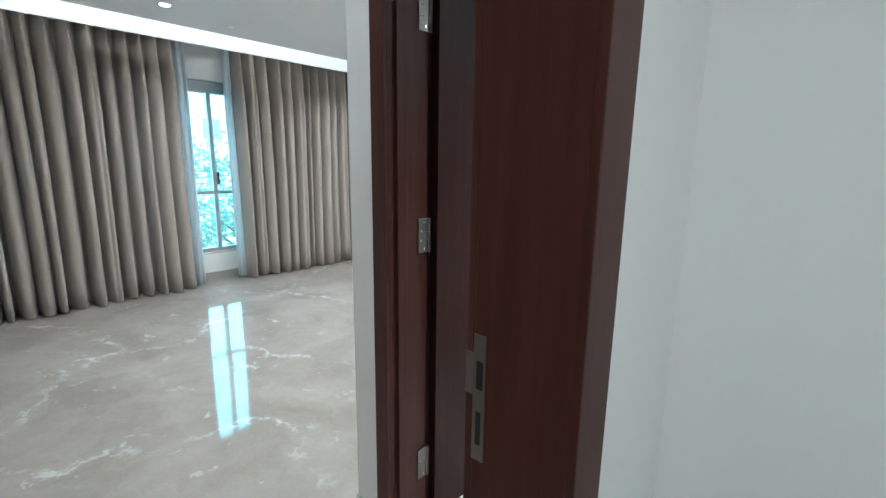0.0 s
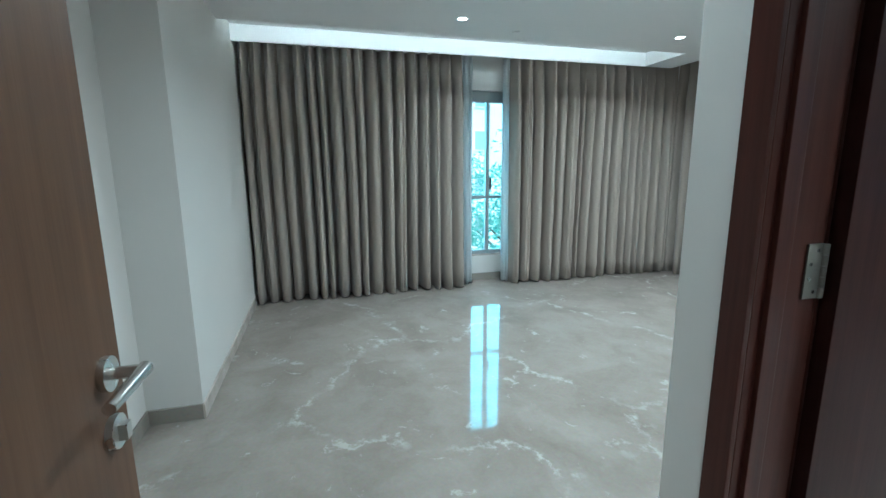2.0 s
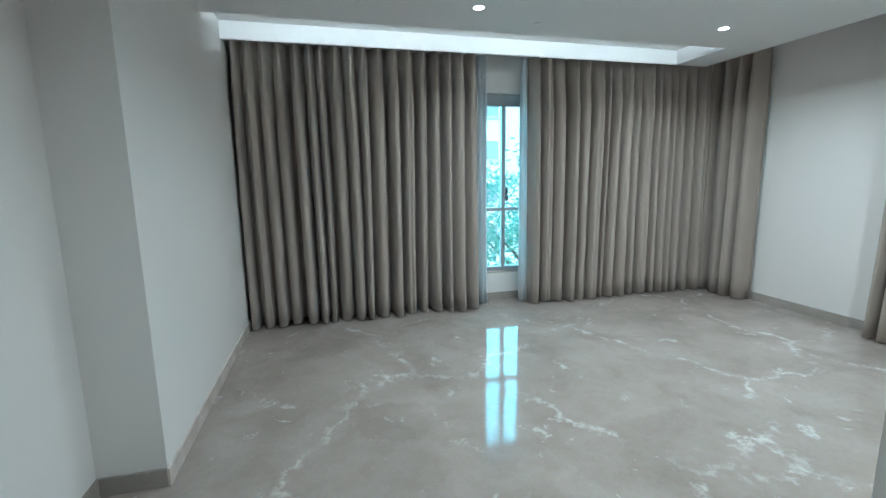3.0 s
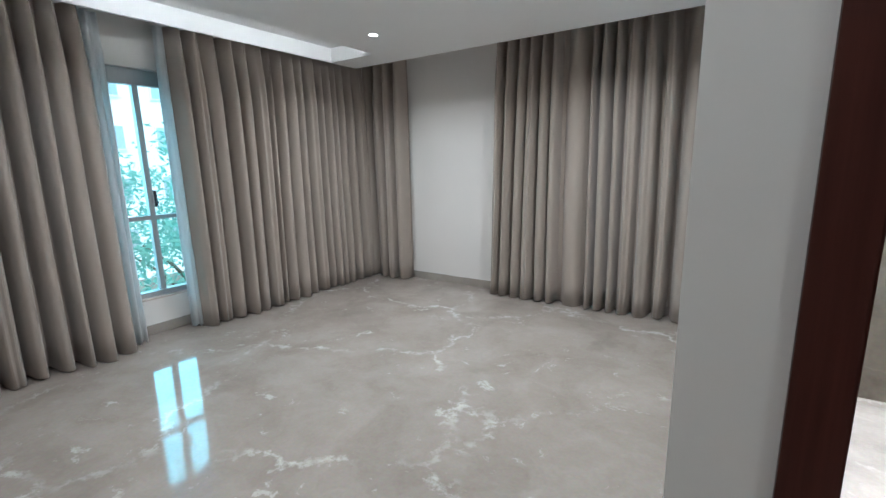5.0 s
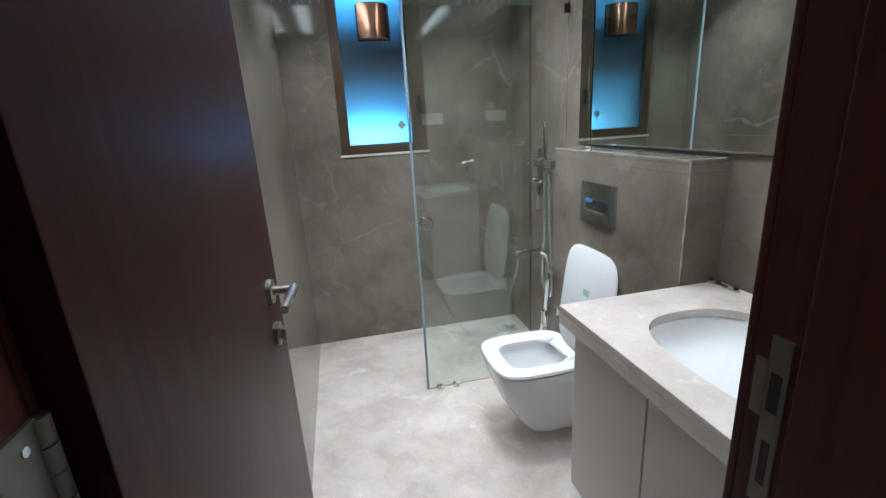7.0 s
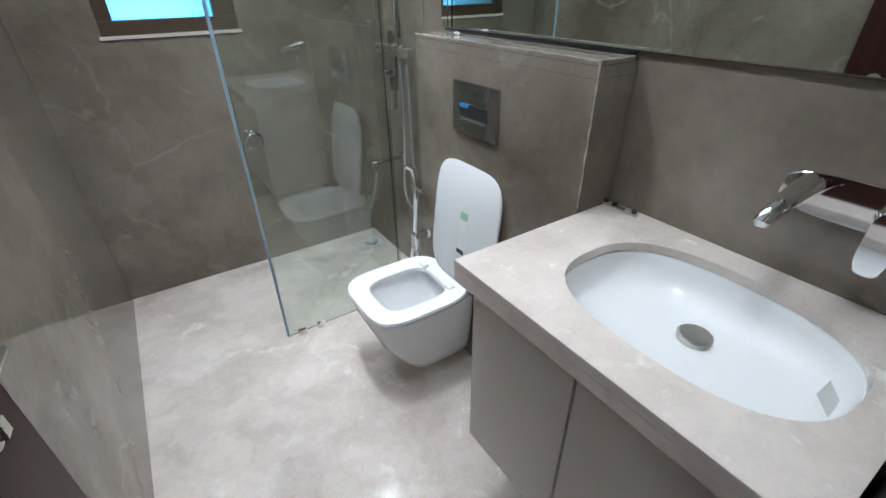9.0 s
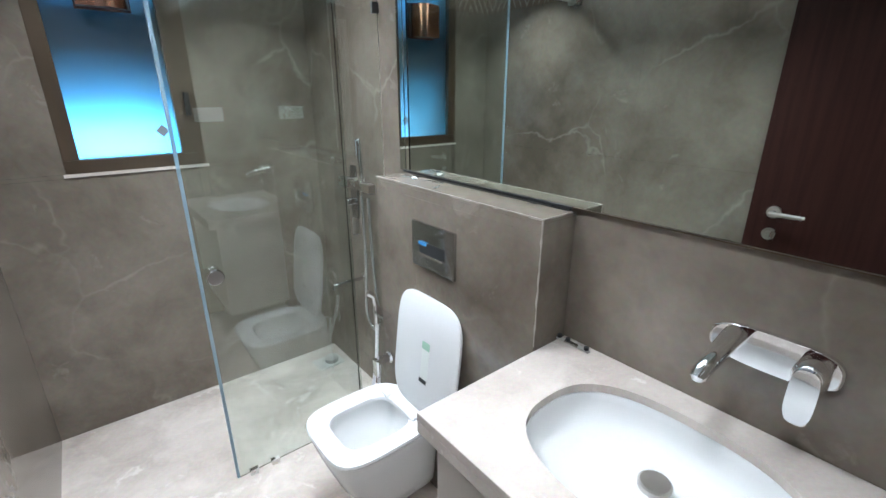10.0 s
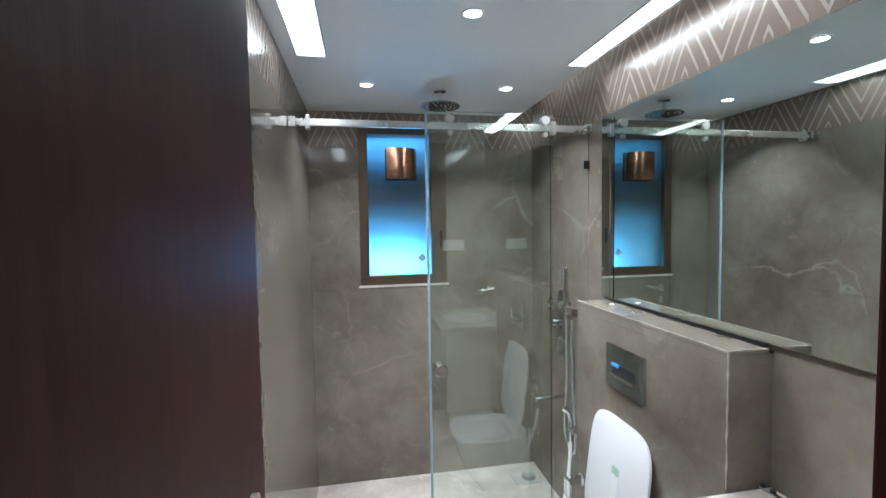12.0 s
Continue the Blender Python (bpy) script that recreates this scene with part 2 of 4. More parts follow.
# ---- building helpers ----
def box(bm, x0, x1, y0, y1, z0, z1, bevel=0.0):
    vs = [bm.verts.new((x, y, z)) for x in (x0, x1) for y in (y0, y1) for z in (z0, z1)]
    fs = [bm.faces.new([vs[i] for i in f]) for f in ((0, 1, 3, 2), (4, 6, 7, 5), (0, 4, 5, 1), (2, 3, 7, 6), (0, 2, 6, 4), (1, 5, 7, 3))]
    if bevel:
        es = {e for f in fs for e in f.edges}
        bmesh.ops.bevel(bm, geom=list(es), offset=bevel, segments=2, affect='EDGES', profile=0.7)
    return bm


def boxes(*rows, bevel=0.0):
    bm = bmesh.new()
    for r in rows:
        box(bm, *r, bevel=bevel)
    return bm


def tube(bm, points, r, sides=12, cap=True):
    """A round bar along points."""
    pts = [Vector(p) for p in points]
    rings = []
    for i, p in enumerate(pts):
        d = (pts[min(i + 1, len(pts) - 1)] - pts[max(i - 1, 0)]).normalized()
        a = d.orthogonal().normalized() if i == 0 else (rings_a - d * rings_a.dot(d)).normalized()
        rings_a = a
        b = d.cross(a)
        rr = r[i] if isinstance(r, (list, tuple)) else r
        rings.append([bm.verts.new(p + (a * math.cos(t) + b * math.sin(t)) * rr) for t in [k * math.tau / sides for k in range(sides)]])
    for q, w in zip(rings, rings[1:]):
        for k in range(sides):
            bm.faces.new((q[k], q[(k + 1) % sides], w[(k + 1) % sides], w[k]))
    if cap:
        bm.faces.new(list(reversed(rings[0])))
        bm.faces.new(rings[-1])
    return bm


def bar(p, q, r, sides=16):
    return tube(bmesh.new(), [p, q], r, sides)


def oval(cx, cy, rx, ry, power, n):
    out = []
    for k in range(n):
        a = k * math.tau / n
        c, s = math.cos(a), math.sin(a)
        out.append((cx + rx * math.copysign(abs(c) ** (2 / power), c), cy + ry * math.copysign(abs(s) ** (2 / power), s)))
    return out


def loft(bm, rings, closed_top=False, closed_bottom=False):
    made = [[bm.verts.new(p) for p in ring] for ring in rings]
    for q, w in zip(made, made[1:]):
        n = len(q)
        for k in range(n):
            bm.faces.new((q[k], q[(k + 1) % n], w[(k + 1) % n], w[k]))
    if closed_bottom:
        bm.faces.new(list(reversed(made[0])))
    if closed_top:
        bm.faces.new(made[-1])
    return bm


def finish(name, bm, material, smooth=False):
    bmesh.ops.recalc_face_normals(bm, faces=bm.faces)
    data = bpy.data.meshes.new(name)
    bm.to_mesh(data)
    bm.free()
    data.materials.append(material)
    if smooth:
        data.shade_smooth()
        data.set_sharp_from_angle(angle=radians(35))
    return new(name, data)


def part(name, bm, material, parent, label="", smooth=False):
    ob = finish(name, bm, material, smooth)
    ob.parent = parent
    if parent.type == 'EMPTY':
        ob.matrix_parent_inverse = Matrix.Translation(-parent.location)
    if label:
        tagged(ob, label)
    return ob


def thing(name, at, label, category, group="", kind=""):
    ob = new(name)
    ob.empty_display_size = 0.1
    ob.location = at
    return tagged(ob, label, category, group, kind)


def solid(name, bm, material, label, category, smooth=False, group="", kind="structure"):
    return tagged(finish(name, bm, material, smooth), label, category, group, kind)


# ---- shell of the bedroom, lobby and hall ----
TOP = 2.80
solid("floor", boxes((XW - 0.25, 2.2, -1.2, YWN + 0.25, -0.12, 0.0)), FLOOR, "polished beige grey marble floor with white veins", "floor")
solid("ceiling", boxes((XCOVE, XE0, YS, YLIP, H, H + 0.03), (XLIP - 0.02, XCOVE, YCOVE, YLIP, H, H + 0.03),
                       (XLIP - 0.02, XLIP, YP, YCOVE, H, H + 0.14), (XCOVE, XCOVE + 0.03, YP, YCOVE, H + 0.03, H + 0.06),
                       (XLIP, XCOVE + 0.1, YP, YCOVE, H + 0.14, H + 0.16), (XLIP, XCOVE, YCOVE, YCOVE + 0.02, H + 0.03, H + 0.16),
                       (XLIP - 0.02, XA, YLIP - 0.02, YLIP, H + 0.03, H + 0.2), (XLIP - 0.02, XLIP, YCOVE, YLIP - 0.02, H + 0.03, H + 0.2),
                       (XW - 0.1, XE1, YS - 0.1, YWN + 0.1, TOP, TOP + 0.1), (XE1, 2.2, -1.2, YW, H + 0.04, H + 0.1)), CEIL,
      "white painted false ceiling with a light cove", "ceiling")
WY0, WY1, WZ0, WZ1 = 2.02, 2.85, 0.30, 2.21
SY0, SY1, SZ0 = -0.28, 1.35, 1.0
T = 0.22
solid("wall_west", boxes((XW - T, XW, YS - 0.1, SY0, 0, TOP), (XW - T, XW, SY0, SY1, 0, SZ0), (XW - T, XW, SY0, SY1, WZ1, TOP),
                         (XW - T, XW, SY1, WY0, 0, TOP), (XW - T, XW, WY0, WY1, 0, WZ0), (XW - T, XW, WY0, WY1, WZ1, TOP),
                         (XW - T, XW, WY1, YWN + T, 0, TOP)), PAINT, "white painted wall behind the curtains", "wall")
NX0, NX1 = -2.6, -0.90
CX0, CX1 = -4.78, -4.06
solid("wall_north", boxes((XW, CX0, YWN, YWN + T, 0, TOP), (CX0, CX1, YWN, YWN + T, 0, SZ0), (CX0, CX1, YWN, YWN + T, WZ1, TOP),
                          (CX1, NX0, YWN, YWN + T, 0, TOP), (NX0, NX1, YWN, YWN + T, 0, WZ0), (NX0, NX1, YWN, YWN + T, WZ1, TOP),
                          (NX1, XBL, YWN, YWN + T, 0, TOP)), PAINT, "white painted bedroom wall", "wall")
solid("wall_south", boxes((XW, XP, YP - 0.4, YP, 0, TOP), (XP, XE0, YS - 0.16, YS, 0, TOP)), PAINT, "white painted wall with a projecting pier", "wall")
solid("wall_bathroom_west", boxes((XA, XBL - 0.016, YI - 0.016, YWN, 0, TOP)), PAINT, "white painted wall between bedroom and bathroom", "wall")
DH = 2.10
solid("wall_bathroom_south", boxes((XA, XB + 0.04, YW, YI - 0.016, 0, TOP), (XB + 0.04, XL + 0.03, YW, YI - 0.016, DH + 0.03, TOP),
                                   (XL + 0.03, 2.2, YW, YI - 0.016, 0, TOP)), PAINT, "white painted wall with the bathroom doorway", "wall")
solid("wall_entrance", boxes((XE0, XE1, YS - 0.16, YH - 0.03, 0, TOP), (XE0, XE1, YH - 0.03, YJ + 0.03, DH + 0.03, TOP),
                             (XE0, XE1, YJ + 0.03, YW, 0, TOP)), PAINT, "white painted wall with the entrance doorway", "wall")
solid("wall_hall", boxes((XE1, 2.2, -1.3, -1.2, 0, TOP), (2.2, 2.3, -1.3, YI, 0, TOP)), PAINT, "white painted hall wall", "wall")

# ---- skirtings ----
SK = 0.085
for nm, r in (("baseboard_1", (XP, XP + 0.012, YS, YP, 0, SK)), ("baseboard_2", (XP + 0.012, XE0, YS, YS + 0.012, 0, SK)),
              ("baseboard_3", (XW + 0.1, XP + 0.012, YP, YP + 0.012, 0, SK)), ("baseboard_4", (XW + 0.012, XA - 0.012, YWN - 0.012, YWN, 0, SK)),
              ("baseboard_5", (XW, XW + 0.012, YP, YWN - 0.012, 0, SK)), ("baseboard_6", (XA - 0.012, XA, YW, YWN - 0.012, 0, SK)),
              ("baseboard_7", (XA, XB, YW - 0.012, YW, 0, SK))):
    solid(nm, boxes(r, bevel=0.002), COUNTER if nm == "baseboard_3" else SKIRT, "pale marble skirting along the pier" if nm == "baseboard_3" else "brown marble skirting along the wall", "skirting")


# ---- windows of the bedroom ----
def window(name, axis, at, a0, a1, z0, z1, mull, transom, label):
    """A framed window in the wall plane at; a runs along the wall."""
    win = thing(name, (at, a0, z0) if axis == 'x' else (a0, at, z0), label, "window", kind="structure")

    def rect(bm, u0, u1, d0, d1, w0, w1):
        return box(bm, d0, d1, u0, u1, w0, w1) if axis == 'x' else box(bm, u0, u1, d0, d1, w0, w1)
    f, rail = 0.05, 0.12
    s = -1 if axis == 'x' else 1
    d0, d1 = sorted((at + s * 0.05, at + s * 0.12))
    for u0, u1, w0, w1 in ((a0, a1, z0, z0 + 0.06), (a0, a1, z1 - rail, z1), (a0, a0 + f, z0 + 0.06, z1 - rail), (a1 - f, a1, z0 + 0.06, z1 - rail)):
        part("window_frame", rect(bmesh.new(), u0, u1, d0, d1, w0, w1), GREYALU, win)
    e0, e1 = sorted((at + s * 0.06, at + s * 0.11))
    if mull:
        part("mullion", rect(bmesh.new(), mull - 0.022, mull + 0.022, e0, e1, z0 + 0.06, z1 - rail), GREYALU, win)
    if transom:
        spans = [(a0 + f, mull - 0.022), (mull + 0.022, a1 - f)] if mull else [(a0 + f, a1 - f)]
        for u0, u1 in spans:
            part("transom", rect(bmesh.new(), u0, u1, e0, e1, transom - 0.018, transom + 0.018), GREYALU, win)
    g0, g1 = sorted((at + s * 0.082, at + s * 0.088))
    pane = part("pane", rect(bmesh.new(), a0 + f, a1 - f, g0, g1, z0 + 0.06, z1 - rail), PANE, win)
    pane.visible_shadow = False
    part("window_sill", rect(bmesh.new(), a0, a1, *sorted((at, at + s * 0.05)), z0, z0 + 0.015), COUNTER, win)
    return win


w1 = window("window_1", 'x', XW, WY0, WY1, WZ0, WZ1, 2.345, 1.0, "tall grey framed window between two curtains")
hb = boxes((XW - 0.058, XW - 0.035, 2.367, 2.387, 1.09, 1.23), (XW - 0.035, XW - 0.012, 2.367, 2.387, 1.12, 1.14), bevel=0.004)
part("window_handle", hb, BLACK, w1, "black lever handle")
window("window_2", 'x', XW, SY0, SY1, SZ0, WZ1, 0.5, 0, "grey framed window hidden behind the curtain")
window("window_3", 'y', YWN, CX0, CX1, SZ0, WZ1, 0, 0, "grey framed window hidden by the corner curtain")
window("window_4", 'y', YWN, NX0, NX1, WZ0, WZ1, -1.7, 0.92, "grey framed window behind the north curtain")


# ---- curtains ----
def curtain(name, axis, a0, a1, at, z0, z1, folds, seed, material, label, depth=0.095, flare=0.0, widths=()):
    """A pleated curtain that hangs in the plane at, from a0 to a1: round lobes between narrow valleys."""
    rnd = random.Random(seed)
    side = 1 if axis == 'x' else -1
    per, rows = 20, 22
    widths = list(widths) or [0.7 + 0.6 * rnd.random() for _ in range(folds)]
    folds = len(widths)
    n = folds * per
    edges = [0.0]
    for w in widths:
        edges.append(edges[-1] + w / sum(widths))
    valley = [rnd.choice((0.5, 1.1, 1.4, 1.6)) * rnd.uniform(0.85, 1.15) for _ in range(folds + 1)]
    peak = [rnd.uniform(0.55, 1.1) for _ in range(folds)]
    dent = [rnd.choice((0.0, 0.0, 0.0, 0.3)) for _ in range(folds)]
    tilt = [rnd.uniform(-0.3, 0.3) for _ in range(folds)]
    room = [rnd.uniform(0.66, 0.90) for _ in range(folds + 1)]
    lean = [rnd.uniform(-0.5, 0.5) for _ in range(folds + 1)]
    mean = sum(widths) / folds
    cols = []
    for i in range(n + 1):
        k = min(i // per, folds - 1)
        f = (i - k * per) / per
        u = edges[k] + (edges[k + 1] - edges[k]) * f
        cols.append((u, f, k, valley[k] * (1 - f) + valley[k + 1] * f, lean[k] * (1 - f) + lean[k + 1] * f))
    bm = bmesh.new()
    grid = []
    for j in range(rows + 1):
        h = (j / rows) ** 1.6
        z = z1 + (z0 - z1) * h
        amp = depth * (0.85 + 0.15 * min(1, h * 5))
        bulge = 1.2 + 1.6 * min(1, h * 5)
        power = 1.2 - 0.55 * min(1, h * 5)
        row = []
        for u, f, k, v, l in cols:
            g = (f - 0.5) * 2 / (room[k] if f < 0.5 else room[k + 1])
            s = max(0.0, 1 - abs(g) ** bulge)
            flat = min(1.0, mean / widths[k] * 1.2)
            lobe = peak[k] * (0.55 + 0.45 * flat) - dent[k] * math.exp(-((f - 0.5 - tilt[k] * 0.5) / 0.13) ** 2) + tilt[k] * (f - 0.5) * (0.6 + h)
            off = amp * (-v + (lobe + v) * s ** power)
            a = a0 + (a1 - a0) * u + (0.010 * math.sin(7.1 * u + 3 * h + seed) + 0.03 * l * h) * (1 if 0.02 < u < 0.98 else 0.3)
            a += flare * h * (u - 0.5)
            off += 0.016 * h * math.sin(11 * u + seed)
            zz = z + (0.008 * math.sin(23 * u + seed) if j == rows else 0)
            row.append(bm.verts.new((at + side * off, a, zz) if axis == 'x' else (a, at + side * off, zz)))
        grid.append(row)
    for r0, r1 in zip(grid, grid[1:]):
        for i in range(n):
            bm.faces.new((r0[i], r0[i + 1], r1[i + 1], r1[i]))
    cur = finish(name, bm, material, True)
    m = cur.modifiers.new("cloth", 'SOLIDIFY')
    m.thickness = 0.003
    return tagged(cur, label, "curtain")


CT = H + 0.06
curtain("curtain", 'x', YP + 0.006, 1.985, XCU + 0.015, 0.012, CT, 18, 3, DRAPE, "grey brown pleated curtain, drawn, beside the window", 0.10)
curtain("curtain", 'x', 2.51, YCU - 0.045, XCU + 0.015, 0.012, CT, 18, 5, DRAPE, "grey brown pleated curtain, drawn, reaching the corner", 0.10)
curtain("curtain", 'y', XCU - 0.03, -3.99, YCU, 0.012, H + 0.17, 4, 8, DRAPE, "narrow grey brown curtain bunched in the corner", 0.075)
curtain("curtain", 'y', -2.81, -0.97, YCU - 0.015, 0.012, H + 0.17, 15, 13, DRAPE, "grey brown pleated curtain on the north wall", 0.088, 0.1,
        widths=(0.10, 0.12, 0.11, 0.12, 0.12, 0.11, 0.26, 0.05, 0.115, 0.09, 0.13, 0.135, 0.145, 0.19))
curtain("sheer_curtain", 'x', 1.94, 2.08, XCU - 0.08, 0.012, CT, 3, 21, SHEER, "white sheer curtain gathered beside the window", 0.02)
curtain("sheer_curtain", 'x', 2.45, 2.60, XCU - 0.08, 0.012, CT, 3, 22, SHEER, "white sheer curtain gathered beside the window", 0.02)


# ---- lamps in the ceilings ----
def downlight(x, y, z, r=0.038):
    d = thing("downlight", (x, y, z), "small round white recessed downlight, lit", "lamp", "recessed downlights")
    n = 28
    ring = bmesh.new()
    loft(ring, [[(x + q * math.cos(k * math.tau / n), y + q * math.sin(k * math.tau / n), z + dz) for k in range(n)]
                for q, dz in ((r * 1.25, -0.001), (r * 1.22, -0.005), (r, -0.004), (r * 0.92, -0.0015))])
    part("rim", ring, SEATM, d, smooth=True)
    face = bmesh.new()
    bmesh.ops.create_circle(face, cap_ends=True, radius=r * 0.92, segments=n, matrix=Matrix.Translation((x, y, z - 0.002)))
    part("diffuser", face, LED, d, "glowing white diffuser")
    return d


# includes the fitting of the added lobby lamp
for dx, dy in DOWN:
    downlight(dx, dy, H)
for dx, dy in BDOWN:
    downlight(dx, dy, HB, 0.030)
spr = thing("sprinkler", (-3.55, 2.07, H), "small white ceiling sprinkler cap", "sprinkler")
part("cap", bar((-3.55, 2.07, H), (-3.55, 2.07, H - 0.008), 0.032, 24), CEIL, spr, smooth=True)


# ---- doors ----
def handle_set(leaf, x, y, z, nx, ny, tx, ty, down=0.11):
    """Lever and keyhole plate on a door face; n points out of the face, t towards the hinge."""
    n, t = Vector((nx, ny, 0)), Vector((tx, ty, 0))
    o = Vector((x, y, z))
    part("rose", bar(o, o + n * 0.010, 0.0255, 28), SATIN, leaf, "round satin steel rose", True)
    lev = tube(bmesh.new(), [o + n * 0.010, o + n * 0.050], 0.0095, 14)
    a = o + n * 0.05
    tube(lev, [a - t * 0.009, a + t * 0.045, a + t * 0.112], [0.0105, 0.0095, 0.008], 14)
    part("lever", lev, SATIN, leaf, "satin steel lever", True)
    q = o - Vector((0, 0, down))
    cyl = tube(bmesh.new(), [q, q + n * 0.010], 0.0255, 28)
    box(cyl, *sorted((q.x + n.x * 0.012 - abs(t.x) * 0.006 - 0.002, q.x + n.x * 0.02 + abs(t.x) * 0.006 + 0.002)),
        *sorted((q.y + n.y * 0.012 - abs(t.y) * 0.006 - 0.002, q.y + n.y * 0.02 + abs(t.y) * 0.006 + 0.002)), q.z - 0.012, q.z + 0.012)
    part("keyhole_plate", cyl, SATIN, leaf, "round satin steel lock plate", True)


def hinge(door, x, y, z, ax, wide=0.05):
    """A butt hinge with its knuckles; ax: 1 for leaves along x, 0 along y."""
    h = part("hinge", boxes((x - 0.002, x + 0.002, y - wide, y, z - 0.06, z + 0.06) if not ax else (x - wide, x, y - 0.002, y + 0.002, z - 0.06, z + 0.06)), HINGE, door, "steel butt hinge")
    for k in (-0.045, -0.016, 0.016, 0.045):
        w = 0.018 if abs(k) > 0.03 else 0.034
        part("screw", bar((x - 0.004, y - w, z + k), (x + 0.0035, y - w, z + k), 0.004, 8) if not ax else bar((x - w, y - 0.004, z + k), (x - w, y + 0.0035, z + k), 0.004, 8), DARKCHROME, h)
    for k in range(5):
        kn = bar((x, y + 0.004, z - 0.06 + k * 0.024), (x, y + 0.004, z - 0.0375 + k * 0.024), 0.0085, 12)
        part("knuckle", kn, HINGE, h, smooth=True)


def strike(door, x, y, z, axis, s):
    """A strike plate with its lip and two openings, let into a jamb."""
    bm = bmesh.new()

    def bit(u0, u1, w0, w1, d=0.002):
        d0, d1 = sorted((0, s * d))
        return box(bm, x + d0, x + d1, y + u0, y + u1, z + w0, z + w1) if axis == 'x' else box(bm, x + u0, x + u1, y + d0, y + d1, z + w0, z + w1)
    for r in ((-0.011, 0.011, 0.06, 0.10), (-0.011, -0.006, 0.015, 0.06), (0.007, 0.011, 0.015, 0.06), (-0.011, 0.011, -0.02, 0.015),
              (-0.011, -0.005, -0.075, -0.02), (0.005, 0.011, -0.075, -0.02), (-0.011, 0.011, -0.10, -0.075)):
        bit(*r)
    bit(0.011, 0.024, 0.005, 0.07, 0.003) if axis == 'x' else bit(-0.024, -0.011, 0.005, 0.07, 0.003)
    part("strike_plate", bm, HINGE, door, "steel strike plate with two slots")
    # black pads fill the openings, their colour painting the depth's shade
    bm = bmesh.new()
    bit(-0.006, 0.007, 0.015, 0.06, 0.001)
    bit(-0.005, 0.005, -0.075, -0.02, 0.001)
    part("slot_shade", bm, BLACK, door, "black pads painting the shade in the bolt openings")


AW = 0.055
d1 = thing("door_1", ((XE0 + XE1) / 2, YJ, 0), "open entrance door of dark red brown veneer in its frame", "door", kind="structure")
part("jamb", boxes((XE0, XE1, YJ, YJ + 0.03, 0, DH + 0.03), bevel=0.002), FRAME, d1)
part("jamb", boxes((XE0, XE1, YH - 0.03, YH, 0, DH + 0.03), bevel=0.002), FRAME, d1)
part("head", boxes((XE0, XE1, YH, YJ, DH, DH + 0.03), bevel=0.002), FRAME, d1)
for s0, s1 in ((XE1, XE1 + 0.014), (XE0 - 0.014, XE0)):
    part("architrave", boxes((s0, s1, YJ, YJ + AW + 0.03, 0, DH + AW), bevel=0.003), FRAME, d1)
    part("architrave", boxes((s0, s1, YH - AW - 0.03, YH, 0, DH + AW), bevel=0.003), FRAME, d1)
    part("architrave", boxes((s0, s1, YH, YJ, DH, DH + AW), bevel=0.003), FRAME, d1)
strike(d1, XE0 + 0.012, YJ, 1.045, 'y', -1)
EX = -0.630
leaf1 = part("door_leaf", boxes((EX, XE0 - 0.004, YH - 0.02, YH + 0.02, 0.006, DH - 0.004), bevel=0.002), TAN, d1)
handle_set(leaf1, EX + 0.055, YH + 0.02, 1.072, 0, 1, 1, 0, 0.09)
for hz in (0.25, 1.13, 1.85):
    hinge(d1, XE0 - 0.002, YH + 0.022, hz, 1)

d2 = thing("door_2", (XH, YW, 0), "bathroom door of dark red brown veneer, open inwards", "door", kind="structure")
part("jamb", boxes((XB + 0.004, XH, YW, YI, 0, DH + 0.03), bevel=0.002), FRAME, d2)
part("jamb", boxes((XL, XL + 0.03, YW, YI, 0, DH + 0.03), bevel=0.002), FRAME, d2)
part("head", boxes((XH, XL, YW, YI, DH, DH + 0.03), bevel=0.002), FRAME, d2)
for s0, s1 in ((YW - 0.014, YW), (YI + 0.001, YI + 0.012)):
    part("architrave", boxes((XB, XH, s0, s1, 0, DH + AW), bevel=0.003), FRAME, d2)
    part("architrave", boxes((XL, XL + AW if s0 < YW else XL + 0.04, s0, s1, 0, DH + AW), bevel=0.003), FRAME, d2)
    part("architrave", boxes((XH, XL, s0, s1, DH, DH + AW), bevel=0.003), FRAME, d2)
part("door_stop", boxes((XH, XH + 0.012, YW + 0.03, YI - 0.105, 0, DH), bevel=0.002), FRAME, d2)
part("door_stop", boxes((XL - 0.012, XL, YW + 0.03, YI - 0.055, 0, DH), bevel=0.002), FRAME, d2)
strike(d2, XL, YI - 0.03, 1.058, 'x', -1)
LEAFX, LEAFL = -0.546, 0.665
leaf2 = part("door_leaf", boxes((LEAFX - 0.02, LEAFX + 0.02, YI + 0.016, YI + 0.016 + LEAFL, 0.006, DH - 0.004), bevel=0.002), WOOD, d2)
hp = Vector((LEAFX, YI + 0.016, 0))
leaf2.matrix_basis = Matrix.Translation(hp) @ pose(0, 0, 0, 0, 0, -3.3) @ Matrix.Translation(-hp)
handle_set(leaf2, LEAFX + 0.02, YI + LEAFL - 0.075, 1.062, 1, 0, 0, -1, 0.095)
for hz in (0.25, 1.135, 1.85):
    hinge(d2, XH + 0.003, YI - 0.004, hz, 0, 0.045)


